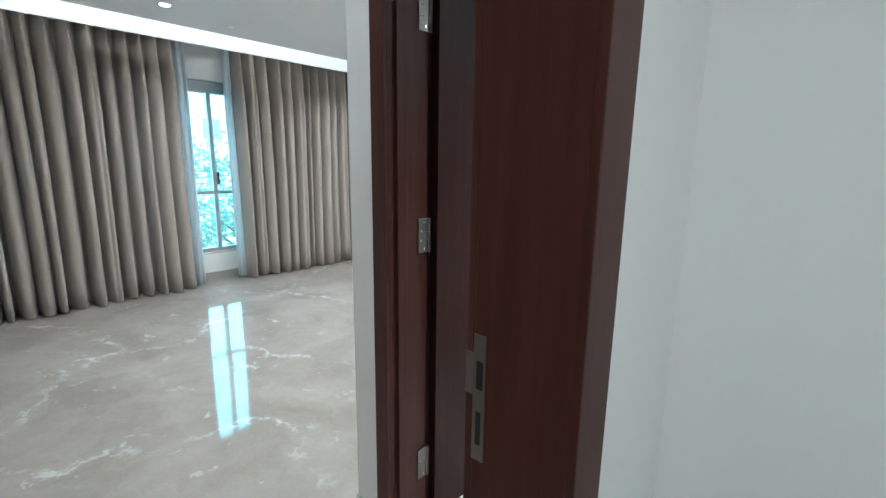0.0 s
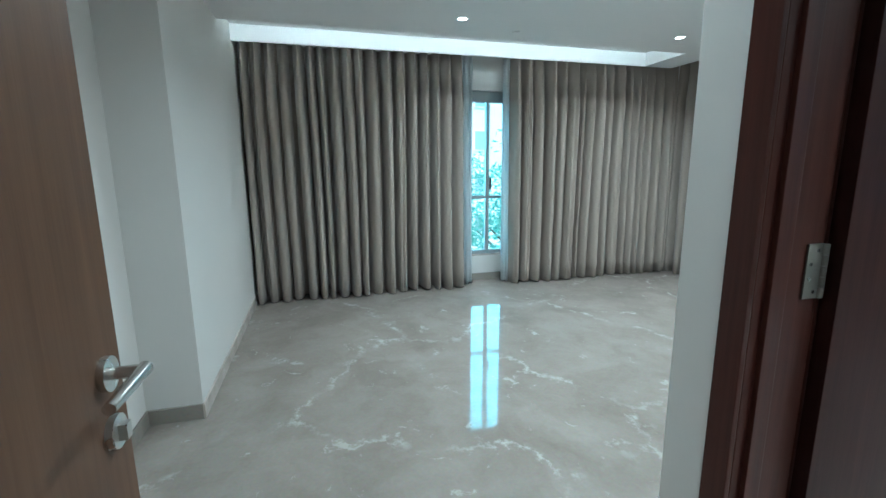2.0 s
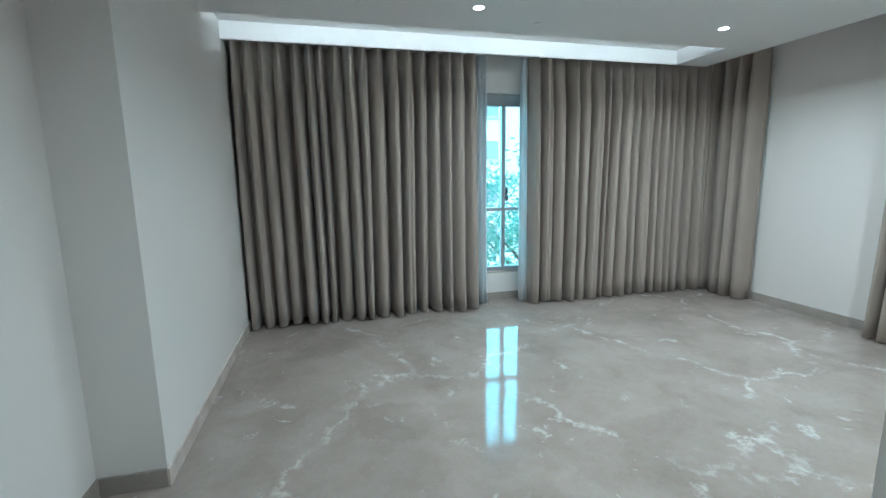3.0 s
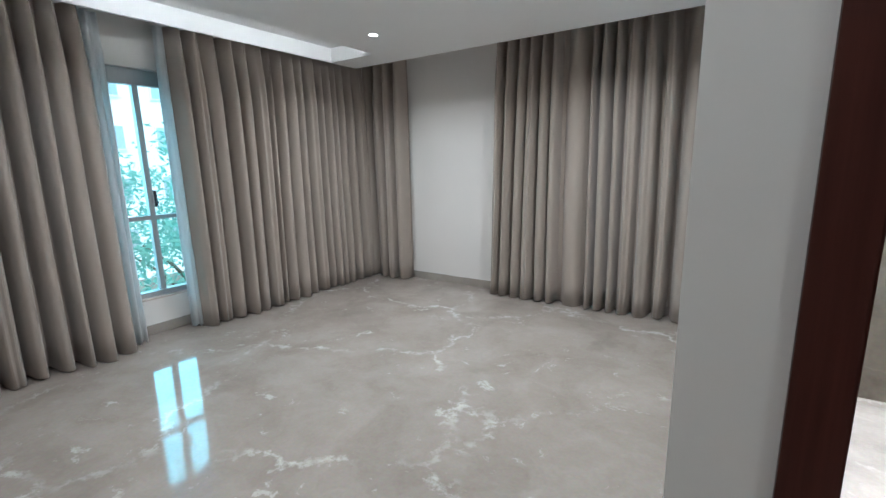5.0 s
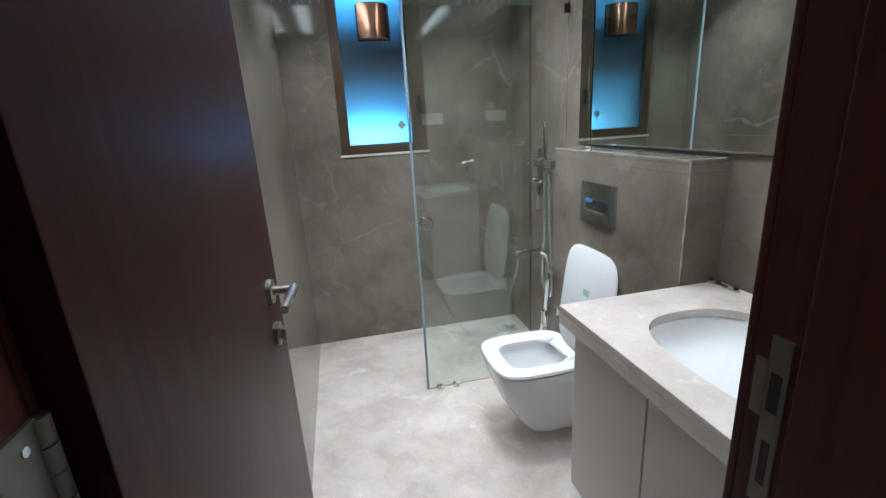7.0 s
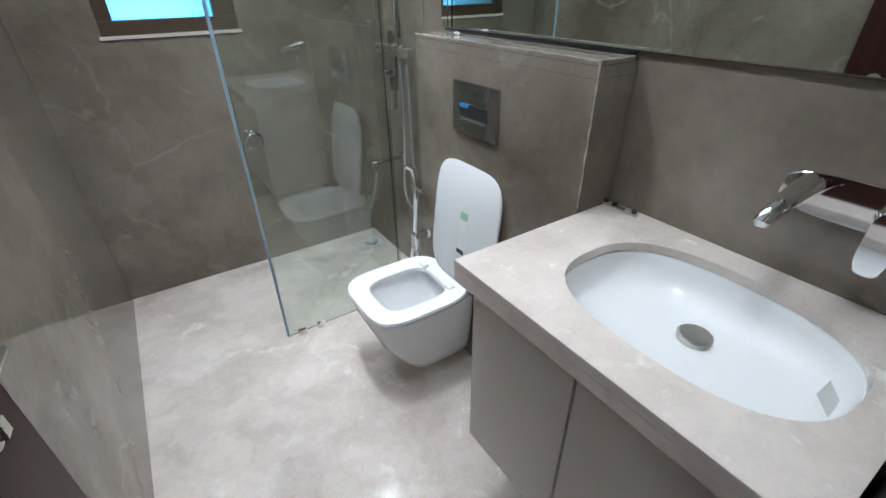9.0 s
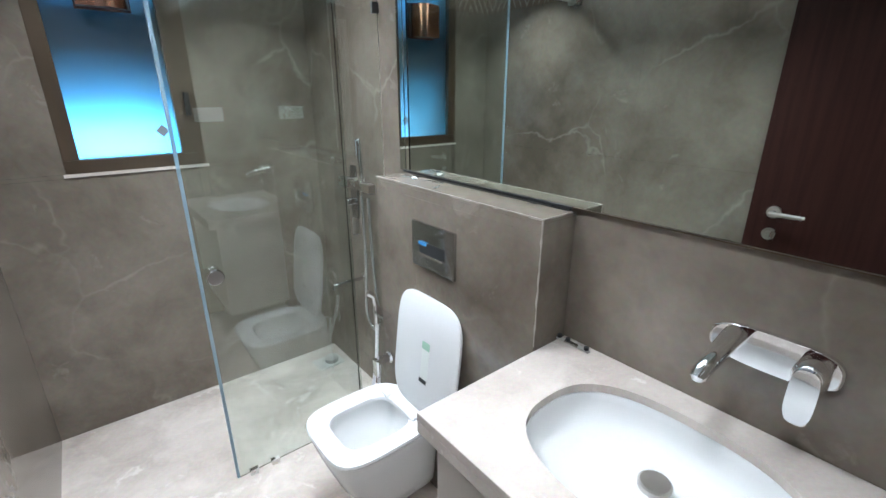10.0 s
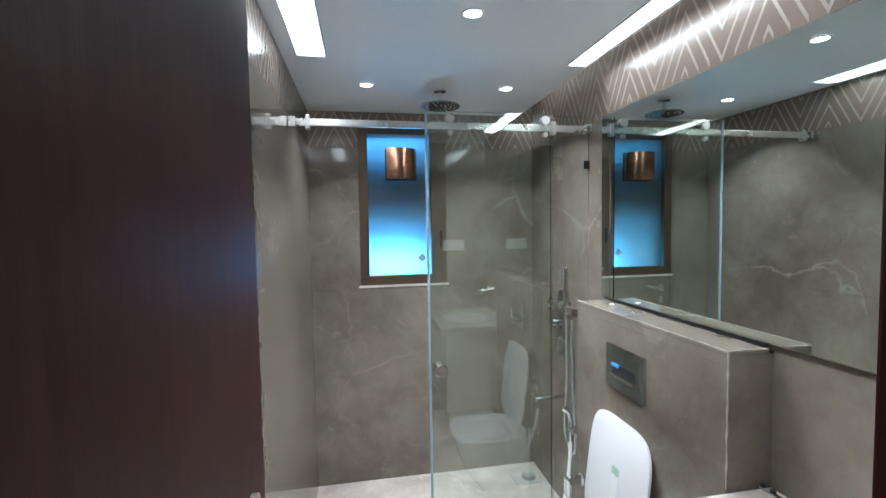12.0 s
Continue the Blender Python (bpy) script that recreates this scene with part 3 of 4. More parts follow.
# ---- bathroom shell ----
solid("bathroom_floor", boxes((XBL - 0.02, XS + 0.02, YW + 0.02, YB + 0.02, 0.0, 0.004)), BFLOOR, "pale beige marble bathroom floor", "floor")
solid("bathroom_ceiling", boxes((XBL - 0.02, XM - 0.06, YI - 0.02, YB + 0.02, HB, HB + 0.03), (XM - 0.14, XM - 0.06, YI, YB, HB + 0.03, HB + 0.10),
                                (XM - 0.08, XS + 0.02, YI, YB, HB + 0.16, HB + 0.18)), CEIL, "white painted bathroom ceiling with a side cove", "ceiling")
lamp("cove_lamp", 'AREA', look((XM - 0.03, 2.6, HB + 0.155), (XM - 0.03, 2.6, 0)), 1.6, (1, 0.95, 0.9), 0.04, 2.3)
BX0, BX1, BZ0, BZ1 = -0.29, 0.238, 1.217, 2.162
ZB = 2.035
solid("wall_bathroom_north", boxes((XBL - 0.2, BX0, YB + 0.012, YB + 0.2, 0, TOP), (BX0, BX1, YB + 0.012, YB + 0.2, 0, BZ0), (BX0, BX1, YB + 0.012, YB + 0.2, BZ1, TOP),
                                   (BX1, XS + 0.2, YB + 0.012, YB + 0.2, 0, TOP)), GROUT, "bathroom wall with the small window", "wall")
solid("wall_bathroom_east", boxes((XM + 0.012, XM + 0.25, YI - 0.016, YC1, 0, TOP), (XS + 0.012, XS + 0.25, YC1, YB + 0.012, 0, TOP)), GROUT, "bathroom wall behind the mirror and shower", "wall")
solid("cistern_box", boxes((XC + 0.012, XM + 0.012, YC0 + 0.012, YC1, 0, ZC - 0.012)), GROUT, "boxed out cistern wall behind the toilet", "wall")
tile_wall = {}
for nm in ("north", "east", "west", "cistern"):
    tile_wall[nm] = thing("tiling_" + nm, (0, 3, 0), "large taupe stone tiles with faint white veins", "tiles", kind="structure")
south_tiles = thing("tiling_south", (0, 3, 0), "large taupe stone tiles beside the door", "tiles", kind="structure")

# ---- window of the bathroom ----
bw = thing("window_5", (BX0, YB, BZ0), "small bronze framed window with blue frosted glass", "window", kind="structure")
fw = 0.055
for r in ((BX0, BX1, YB - 0.004, YB + 0.06, BZ0, BZ0 + fw), (BX0, BX1, YB - 0.004, YB + 0.06, BZ1 - fw * 0.6, BZ1),
          (BX0, BX0 + fw, YB - 0.004, YB + 0.06, BZ0 + fw, BZ1 - fw * 0.6), (BX1 - fw * 1.7, BX1, YB - 0.004, YB + 0.06, BZ0 + fw, BZ1 - fw * 0.6)):
    part("window_frame", boxes(r, bevel=0.003), ALU, bw)
pane = part("pane", boxes((BX0 + fw, BX1 - fw * 1.7, YB + 0.03, YB + 0.036, BZ0 + fw, BZ1 - fw * 0.6)), FROST, bw, "blue frosted pane")
pane.visible_shadow = False
part("window_handle", boxes((BX1 - 0.05, BX1 - 0.03, YB - 0.03, YB - 0.004, 1.44, 1.54), bevel=0.004), BLACK, bw, "black window handle")
rot = bmesh.new()
box(rot, -0.02, 0.02, -0.001, 0.001, -0.02, 0.02)
bmesh.ops.transform(rot, matrix=pose(0.088, YB + 0.028, 1.374, 0, 45, 0), verts=rot.verts)
part("paper_label", rot, GREYALU, bw, "small grey diamond sticker")
part("window_sill", boxes((BX0 - 0.01, BX1 + 0.01, YB - 0.006, YB + 0.01, BZ0 - 0.014, BZ0)), COUNTER, bw)
vent = thing("vent_cover", (-0.03, YB - 0.03, 1.855), "small glossy copper coloured cover on the window", "cover")
cv = bmesh.new()
arc = [(-0.124, YB - 0.050), (-0.10, YB - 0.056), (-0.07, YB - 0.062), (-0.04, YB - 0.066)]
arc += [(-0.04 + 0.096 * math.sin(k * math.pi / 28), YB - 0.066 + 0.085 * (1 - math.cos(k * math.pi / 28))) for k in range(1, 14)]
prof = arc + [(0.056, YB + 0.028), (-0.124, YB + 0.028)]
loft(cv, [[(x, y, 1.855) for x, y in prof], [(x, y, 2.035) for x, y in prof]], True, True)
part("case", cv, COPPER, vent, smooth=True)
part("mounting_plate", boxes((-0.128, 0.06, YB + 0.022, YB + 0.029, 1.85, 2.04)), BROWN, vent)
solid("shaft_wall", boxes((-0.58, 1.2, YB + 1.0, YB + 1.1, -1, 4), (1.2, 1.3, YB + 0.2, YB + 1.1, -1, 4)), CONC, "pale plastered wall outside the bathroom window", "wall")
solid("outer_slab", boxes((-0.56, 0.7, YB + 0.21, YB + 0.45, 1.62, 1.98)), DARKSLAB, "dark slab outside the frosted window", "ledge")
# two blue lamps added in place of daylight behind the frosted pane
lamp("shaft_fill", 'AREA', look((-0.05, YB + 0.8, 1.15), (-0.05, YB, 1.45)), 8.5, (0.24, 0.62, 1.0), 0.6, 0.5)
lamp("shaft_fill", 'AREA', look((-0.05, YB + 0.8, 2.5), (-0.05, YB, 2.05)), 7.5, (0.17, 0.55, 1.0), 0.6, 0.3)

# ---- panel lights ----
for px0, px1, py0, py1 in ((-0.515, -0.40, 1.95, 3.04), (0.60, 0.69, 1.95, 2.995)):
    pl = thing("panel_light", ((px0 + px1) / 2, py1, HB), "long narrow recessed ceiling light, lit", "lamp", "strip lights")
    part("diffuser", boxes((px0 + 0.004, px1 - 0.004, py0, py1 - 0.004, HB - 0.004, HB - 0.001)), PANEL, pl, "glowing white diffuser")
    part("rim", boxes((px0, px0 + 0.004, py0, py1, HB - 0.005, HB), (px1 - 0.004, px1, py0, py1, HB - 0.005, HB), (px0 + 0.004, px1 - 0.004, py1 - 0.004, py1, HB - 0.005, HB)), SEATM, pl)

# ---- mirror ----
mir = thing("mirror", (XM, 2.4, ZC), "large frameless wall mirror above the counter", "mirror")
part("glass_sheet", boxes((XM - 0.008, XM - 0.002, YI + 0.02, YC1 + 0.03, ZC + 0.012, ZB - 0.006), bevel=0.001), MIRROR, mir)
part("channel", boxes((XM - 0.014, XM, YC0 + 0.01, YC1, ZC + 0.004, ZC + 0.011)), BLACK, mir, "black bottom channel")
part("channel", boxes((XM - 0.011, XM, YI + 0.02, YC0 + 0.008, ZC + 0.0085, ZC + 0.011)), ALU, mir, "thin dark bottom channel")

# ---- shower screen ----
YG = 3.14
scr = thing("shower_screen", (0.4, YG, 0), "frameless sliding glass shower screen on a steel bar", "shower screen")
GX0, GX1 = 0.004, 0.60
slide = part("sliding_panel", boxes((GX0 + 0.010, GX1, YG - 0.005, YG + 0.005, 0.02, 2.075)), GLASS, scr)
slide.visible_shadow = False
part("edge", boxes((GX0, GX0 + 0.010, YG - 0.006, YG + 0.006, 0.02, 2.075)), EDGE, scr, "pale clear seal strip")
fixed = part("fixed_panel", boxes((0.602, XS - 0.004, YG + 0.025, YG + 0.035, 0.004, 2.075)), THINGLASS, scr)
fixed.visible_shadow = False
ZR = 2.015
part("rail", boxes((XBL + 0.03, XS - 0.03, YG + 0.007, YG + 0.022, ZR - 0.015, ZR + 0.015), bevel=0.002), SATIN, scr, "flat steel rail")
for bx in (XBL + 0.001, XS - 0.031):
    part("bracket", boxes((bx, bx + 0.03, YG, YG + 0.03, ZR - 0.022, ZR + 0.022), bevel=0.003), SATIN, scr)
part("rail_stop", boxes((XBL + 0.07, XBL + 0.09, YG, YG + 0.03, ZR - 0.03, ZR + 0.03), bevel=0.003), SATIN, scr)
part("rail_stop", boxes((GX1 - 0.005, GX1 + 0.02, YG, YG + 0.03, ZR - 0.03, ZR + 0.03), bevel=0.003), SATIN, scr)
for rx in (GX0 + 0.11, GX1 - 0.04):
    part("roller", bar((rx, YG - 0.018, ZR + 0.03), (rx, YG + 0.018, ZR + 0.03), 0.02, 24), SATIN, scr, smooth=True)
    part("stud", bar((rx, YG - 0.018, ZR - 0.035), (rx, YG + 0.006, ZR - 0.035), 0.011, 16), SATIN, scr, smooth=True)
kn = tube(bmesh.new(), [(GX0 + 0.05, YG - 0.035, 0.922), (GX0 + 0.05, YG - 0.03, 0.922), (GX0 + 0.05, YG - 0.006, 0.922)], [0.026, 0.030, 0.022], 28)
part("knob", kn, CHROME, scr, "round chrome knob", True)
for gx in (GX0 + 0.05, GX0 + 0.14):
    part("floor_guide", boxes((gx, gx + 0.035, YG - 0.013, YG + 0.013, 0.004, 0.03), bevel=0.003), SATIN, scr)
part("wall_clip", boxes((XS - 0.03, XS - 0.001, YG + 0.02, YG + 0.04, 1.83, 1.87), bevel=0.003), BLACK, scr, "dark wall clip")

# ---- shower fittings ----
rain = thing("rain_shower", (0.125, 3.42, HB), "round dark chrome overhead rain shower", "shower")
part("flange", bar((0.125, 3.42, HB), (0.125, 3.42, HB - 0.008), 0.032, 24), CHROME, rain, smooth=True)
part("arm", bar((0.125, 3.42, HB - 0.008), (0.125, 3.42, HB - 0.07), 0.011), CHROME, rain, smooth=True)
part("head", tube(bmesh.new(), [(0.125, 3.42, HB - 0.065), (0.125, 3.42, HB - 0.075), (0.125, 3.42, HB - 0.082)], [0.04, 0.098, 0.10], 36), DARKCHROME, rain, smooth=True)
noz = bmesh.new()
for ring, cnt in ((0.03, 8), (0.055, 14), (0.08, 20)):
    for k in range(cnt):
        a = k * math.tau / cnt
        tube(noz, [(0.125 + ring * math.cos(a), 3.42 + ring * math.sin(a), HB - 0.082), (0.125 + ring * math.cos(a), 3.42 + ring * math.sin(a), HB - 0.085)], 0.003, 6)
part("nozzles", noz, SATIN, rain)

SX, SY = XS, 3.46
mixr = thing("shower_mixer", (SX, SY, 1.0), "chrome shower mixer with hand shower and hose", "shower")
pl = bmesh.new()
loft(pl, [[(SX - d, yy, zz) for yy, zz in oval(SY, 1.07, 0.032 * q, 0.135 * q, 5, 32)] for d, q in ((0.0, 1), (0.008, 1), (0.010, 0.94))], True)
part("plate", pl, DARKCHROME, mixr, smooth=True)
for kz in (1.12, 1.03):
    kb = part("control", tube(bmesh.new(), [(SX - 0.008, SY, kz), (SX - 0.05, SY, kz), (SX - 0.058, SY, kz)], [0.02, 0.02, 0.017], 20), CHROME, mixr, smooth=True)
    part("control_lever", bar((SX - 0.045, SY, kz), (SX - 0.045, SY + 0.045, kz), 0.005, 10), CHROME, mixr, smooth=True)
part("control_stem", bar((SX - 0.008, SY, 0.94), (SX - 0.012, SY, 0.86), 0.016, 14), SATIN, mixr, smooth=True)
WY = 3.25
part("hand_shower", tube(bmesh.new(), [(SX - 0.078, WY, 1.10), (SX - 0.078, WY, 1.17), (SX - 0.078, WY, 1.18), (SX - 0.08, WY, 1.345), (SX - 0.08, WY, 1.35)], [0.009, 0.011, 0.0155, 0.0155, 0.012], 18), CHROME, mixr, smooth=True)
part("holder", boxes((SX - 0.095, SX - 0.062, 3.15, SY - 0.02, 1.125, 1.162), bevel=0.004), SATIN, mixr)
part("holder_arm", boxes((SX - 0.062, SX, 3.36, 3.40, 1.13, 1.157), bevel=0.004), SATIN, mixr)
hose = []
for k in range(49):
    f = k / 48
    a = math.pi * f
    y = WY + 0.005 - 0.06 * f + (0.115 if f < 0.5 else 0.03) * math.sin(a) ** 2 * math.cos(a) * 1.6
    hose.append((SX - 0.078 + 0.025 * math.sin(a), y, 1.10 - 0.69 * math.sin(a) ** 0.6))
part("hose", tube(bmesh.new(), hose, 0.0085, 14), HOSE, mixr, smooth=True)
spo = thing("bath_spout", (SX, 3.41, 0.63), "slim chrome wall spout below the shower mixer", "spout")
part("flange", tube(bmesh.new(), [(SX, 3.41, 0.632), (SX - 0.01, 3.41, 0.632), (SX - 0.012, 3.41, 0.632)], [0.026, 0.026, 0.02], 20), CHROME, spo, smooth=True)
part("pipe", tube(bmesh.new(), [(SX - 0.01, 3.41, 0.632), (SX - 0.15, 3.42, 0.626), (SX - 0.17, 3.422, 0.622), (SX - 0.178, 3.424, 0.605)], [0.011, 0.011, 0.012, 0.012], 14), CHROME, spo, smooth=True)
jet = thing("health_faucet", (XC, 2.90, 0.35), "chrome health faucet with white hose beside the toilet", "faucet")
part("valve", boxes((XC - 0.075, XC, 2.885, 2.912, 0.465, 0.492), bevel=0.005), CHROME, jet)
part("valve_lever", boxes((XC - 0.082, XC - 0.066, 2.882, 2.915, 0.41, 0.49), bevel=0.004), CHROME, jet)
part("wall_plate", bar((XC, 2.898, 0.478), (XC - 0.01, 2.898, 0.478), 0.026, 24), CHROME, jet, smooth=True)
part("spray", tube(bmesh.new(), [(XC - 0.03, 2.955, 0.62), (XC - 0.03, 2.955, 0.70), (XC - 0.035, 2.96, 0.745), (XC - 0.06, 2.968, 0.765)], [0.010, 0.011, 0.011, 0.014], 14), CHROME, jet, smooth=True)
part("holder", boxes((XC - 0.04, XC, 2.885, 2.965, 0.668, 0.684), bevel=0.003), CHROME, jet)
part("hose", tube(bmesh.new(), [(XC - 0.03, 2.955, 0.62), (XC - 0.035, 2.95, 0.56), (XC - 0.055, 2.93, 0.46), (XC - 0.085, 2.915, 0.36), (XC - 0.095, 2.91, 0.33), (XC - 0.085, 2.90, 0.32), (XC - 0.07, 2.896, 0.36), (XC - 0.06, 2.898, 0.465)], 0.0075, 12), SEATM, jet, "white hose", True)
dr = thing("floor_drain", (0.68, 3.73, 0), "square steel floor drain with a round cap", "drain")
part("grate", boxes((0.60, 0.76, 3.66, 3.78, 0.004, 0.008), bevel=0.001), STEEL, dr)
part("cap", tube(bmesh.new(), [(0.70, 3.72, 0.008), (0.70, 3.72, 0.03), (0.70, 3.72, 0.034)], [0.04, 0.04, 0.034], 24), STEEL, dr, smooth=True)

# ---- toilet ----
WX0, WX1, WYC, WZ = 0.200, XC, 2.684, 0.39
wc = thing("toilet", (XC, WYC, WZ - 0.2), "white wall hung toilet with its lid open", "toilet")
WCX, WRX, WRY = (WX0 + WX1) / 2, (WX1 - WX0) / 2, 0.172
bowl = bmesh.new()
rings = []
for zz, qx, qy, sh in ((0.090, 0.64, 0.68, 0.080), (0.10, 0.69, 0.73, 0.068), (0.15, 0.77, 0.80, 0.048), (0.24, 0.90, 0.90, 0.02), (0.33, 0.975, 0.97, 0.004), (WZ - 0.02, 1.0, 1.0, 0.0), (WZ, 0.995, 0.99, 0.0),
                       (WZ, 0.72, 0.70, 0.0), (WZ - 0.05, 0.66, 0.62, -0.005), (WZ - 0.13, 0.52, 0.46, 0.0), (WZ - 0.19, 0.25, 0.22, 0.02)):
    rings.append([(x, y, zz) for x, y in oval(WCX + sh, WYC, WRX * qx, WRY * qy, 4.2, 48)])
loft(bowl, rings, True, True)
part("bowl", bowl, WHITE, wc, smooth=True)
seat = bmesh.new()
SXc = WCX - 0.022
loft(seat, [[(x, y, zz) for x, y in oval(SXc, WYC, WRX * 0.94 * q, WRY * 1.03 * q2, 4.0, 48)] for q, q2, zz in
            ((0.62, 0.60, WZ + 0.004), (0.97, 0.97, WZ + 0.004), (1.0, 1.0, WZ + 0.012), (0.985, 0.985, WZ + 0.022), (0.70, 0.69, WZ + 0.022), (0.64, 0.62, WZ + 0.016), (0.62, 0.60, WZ + 0.004))])
part("seat", seat, SEATM, wc, smooth=True)
lid = bmesh.new()
LH = 0.455
loft(lid, [[(d, y, z) for y, z in oval(0, LH / 2, 0.182 * q, LH / 2 * q, 4.5, 44)] for d, q in ((0.0, 0.95), (0.006, 1.0), (0.014, 1.0), (0.020, 0.95))], True, True)
LIDM = Matrix.Translation((XC - 0.072, WYC - 0.078, WZ + 0.022)) @ pose(0, 0, 0, 0, 7, 0)
bmesh.ops.transform(lid, matrix=LIDM, verts=lid.verts)
lidp = part("lid", lid, SEATM, wc, "white lid leaning on the wall", True)


def on_lid(y0, y1, z0, z1):
    b = boxes((-0.0012, 0.0, y0, y1, z0, z1))
    bmesh.ops.transform(b, matrix=LIDM, verts=b.verts)
    return b


part("sticker", on_lid(-0.032, 0.008, 0.13, 0.28), STICKER, lidp, "paper sticker")
b = on_lid(-0.033, 0.009, 0.262, 0.29)
bmesh.ops.translate(b, verts=b.verts, vec=(-0.001, 0, 0))
part("sticker_print", b, GREEN, lidp, "green print")
b = on_lid(-0.030, 0.012, 0.128, 0.144)
bmesh.ops.translate(b, verts=b.verts, vec=(-0.001, 0, 0))
part("sticker_print", b, BLACK, lidp, "black print")
for hy in (-0.09, 0.09):
    part("lid_hinge", bar((XC - 0.105, WYC + hy - 0.02, WZ + 0.02), (XC - 0.105, WYC + hy + 0.02, WZ + 0.02), 0.013, 14), SEATM, wc, smooth=True)

fl = thing("flush_plate", (XC, 2.592, 0.98), "dark chrome flush plate above the toilet", "flush plate")
part("plate", boxes((XC - 0.012, XC, 2.478, 2.706, 0.965, 1.126), bevel=0.005), DARKCHROME, fl, smooth=True)
# nothing is cut here: a black strip on the plate paints the hollow's shade
part("recess_shade", boxes((XC - 0.0135, XC - 0.0115, 2.525, 2.66, 1.022, 1.06), bevel=0.0005), BLACK, fl, "flat black strip in place of the finger hollow's shade")
part("button", boxes((XC - 0.022, XC - 0.0135, 2.53, 2.655, 1.014, 1.024), bevel=0.003), CHROME, fl)
part("film", boxes((XC - 0.019, XC - 0.0135, 2.618, 2.658, 1.050, 1.061), bevel=0.001), FILM, fl, "blue protective film")

# ---- vanity ----
CZ, CY0, CY1, CX = 0.87, YI + 0.015, YC0 - 0.003, 0.235
van = thing("vanity_cabinet", (0.5, 1.7, 0.3), "cream laminate wall hung vanity cabinet with two doors", "cabinet")
part("body", boxes((CX + 0.06, XM - 0.002, CY0, CY0 + 0.018, 0.27, CZ - 0.053), (CX + 0.06, XM - 0.002, CY1 - 0.038, CY1 - 0.02, 0.27, CZ - 0.053),
                   (CX + 0.06, XM - 0.002, CY0 + 0.018, CY1 - 0.038, 0.27, 0.288), (XM - 0.02, XM - 0.002, CY0 + 0.018, CY1 - 0.038, 0.288, CZ - 0.053),
                   (CX + 0.06, CX + 0.072, CY0 + 0.018, CY1 - 0.038, CZ - 0.12, CZ - 0.053)), CABM, van)
mid = 1.82
for y0, y1 in ((CY0 + 0.003, mid - 0.003), (mid + 0.003, CY1 - 0.022)):
    part("cabinet_door", boxes((CX + 0.04, CX + 0.058, y0, y1, 0.272, CZ - 0.056), bevel=0.0015), CABM, van)
ctr = thing("countertop", (0.5, 1.7, CZ), "cream stone countertop with a cut out for the basin", "countertop")
BXC, BYC, BRX, BRY, NB = 0.505, 1.756, 0.180, 0.249, 72
hole = oval(BXC, BYC, BRX, BRY, 2.6, NB)


def ray_to_edge(px, py, x0, x1, y0, y1):
    dx, dy = px - BXC, py - BYC
    k = min([((x1 if dx > 0 else x0) - BXC) / dx if abs(dx) > 1e-9 else 1e9, ((y1 if dy > 0 else y0) - BYC) / dy if abs(dy) > 1e-9 else 1e9])
    return BXC + dx * k, BYC + dy * k


ct = bmesh.new()
outer = [ray_to_edge(px, py, CX, XM - 0.002, CY0, CY1) for px, py in hole]
for cx, cy in ((CX, CY0), (CX, CY1), (XM - 0.002, CY0), (XM - 0.002, CY1)):
    k = min(range(NB), key=lambda i: (outer[i][0] - cx) ** 2 + (outer[i][1] - cy) ** 2)
    outer[k] = (cx, cy)
loft(ct, [[(x, y, CZ - 0.022) for x, y in outer], [(x, y, CZ - 0.002) for x, y in outer], [(x, y, CZ) for x, y in [(px + (qx - px) * 0.006, py + (qy - py) * 0.006) for (px, py), (qx, qy) in zip(outer, hole)]],
          [(x, y, CZ) for x, y in hole], [(x, y, CZ - 0.0215) for x, y in hole], [(x, y, CZ - 0.022) for x, y in outer]])
part("slab", ct, COUNTER, ctr)
part("apron", boxes((CX, CX + 0.02, CY0, CY1, CZ - 0.053, CZ - 0.0225), bevel=0.0015), COUNTER, ctr)
part("apron", boxes((CX + 0.02, XM - 0.002, CY1 - 0.02, CY1, CZ - 0.053, CZ - 0.0225), bevel=0.0015), COUNTER, ctr)
bs = thing("basin", (BXC, BYC, CZ - 0.15), "white oval undermount wash basin", "basin")
bb = bmesh.new()
loft(bb, [[(x, y, zz) for x, y in oval(BXC + 0.03 * (1 - q if q < 1 else 0), BYC, BRX * q, BRY * q, p, NB)] for q, zz, p in
          ((1.05, CZ - 0.0235, 2.6), (1.01, CZ - 0.0235, 2.6), (0.995, CZ - 0.026, 2.6), (0.975, CZ - 0.042, 2.55), (0.92, CZ - 0.066, 2.5), (0.80, CZ - 0.087, 2.4), (0.62, CZ - 0.099, 2.3), (0.40, CZ - 0.106, 2.2), (0.12, CZ - 0.110, 2))], True)
part("bowl", bb, WHITE, bs, smooth=True)
WCAP = (0.562, 1.764)
part("waste_cap", tube(bmesh.new(), [(WCAP[0], WCAP[1], CZ - 0.111), (WCAP[0], WCAP[1], CZ - 0.098), (WCAP[0], WCAP[1], CZ - 0.094)], [0.033, 0.034, 0.030], 28), SATIN, bs, "chrome waste cap", True)
lb = boxes((-0.025, 0.025, -0.02, 0.02, 0, 0.001))
bmesh.ops.transform(lb, matrix=pose(0.535, 1.541, CZ - 0.052, 50, 0, 0), verts=lb.verts)
part("label", lb, STICKER, bs, "pale printed label")
fc = thing("basin_faucet", (XM, 1.70, 1.03), "wall mounted chrome basin mixer on an oval plate", "faucet")
pb = bmesh.new()
loft(pb, [[(XM - d, y, z) for y, z in oval(1.672, 1.048, 0.112 * q, 0.042 * q, 3.0, 44)] for d, q in ((0.0, 1), (0.012, 1), (0.014, 0.97), (0.014, 0.95), (0.014, 0.5))], True)
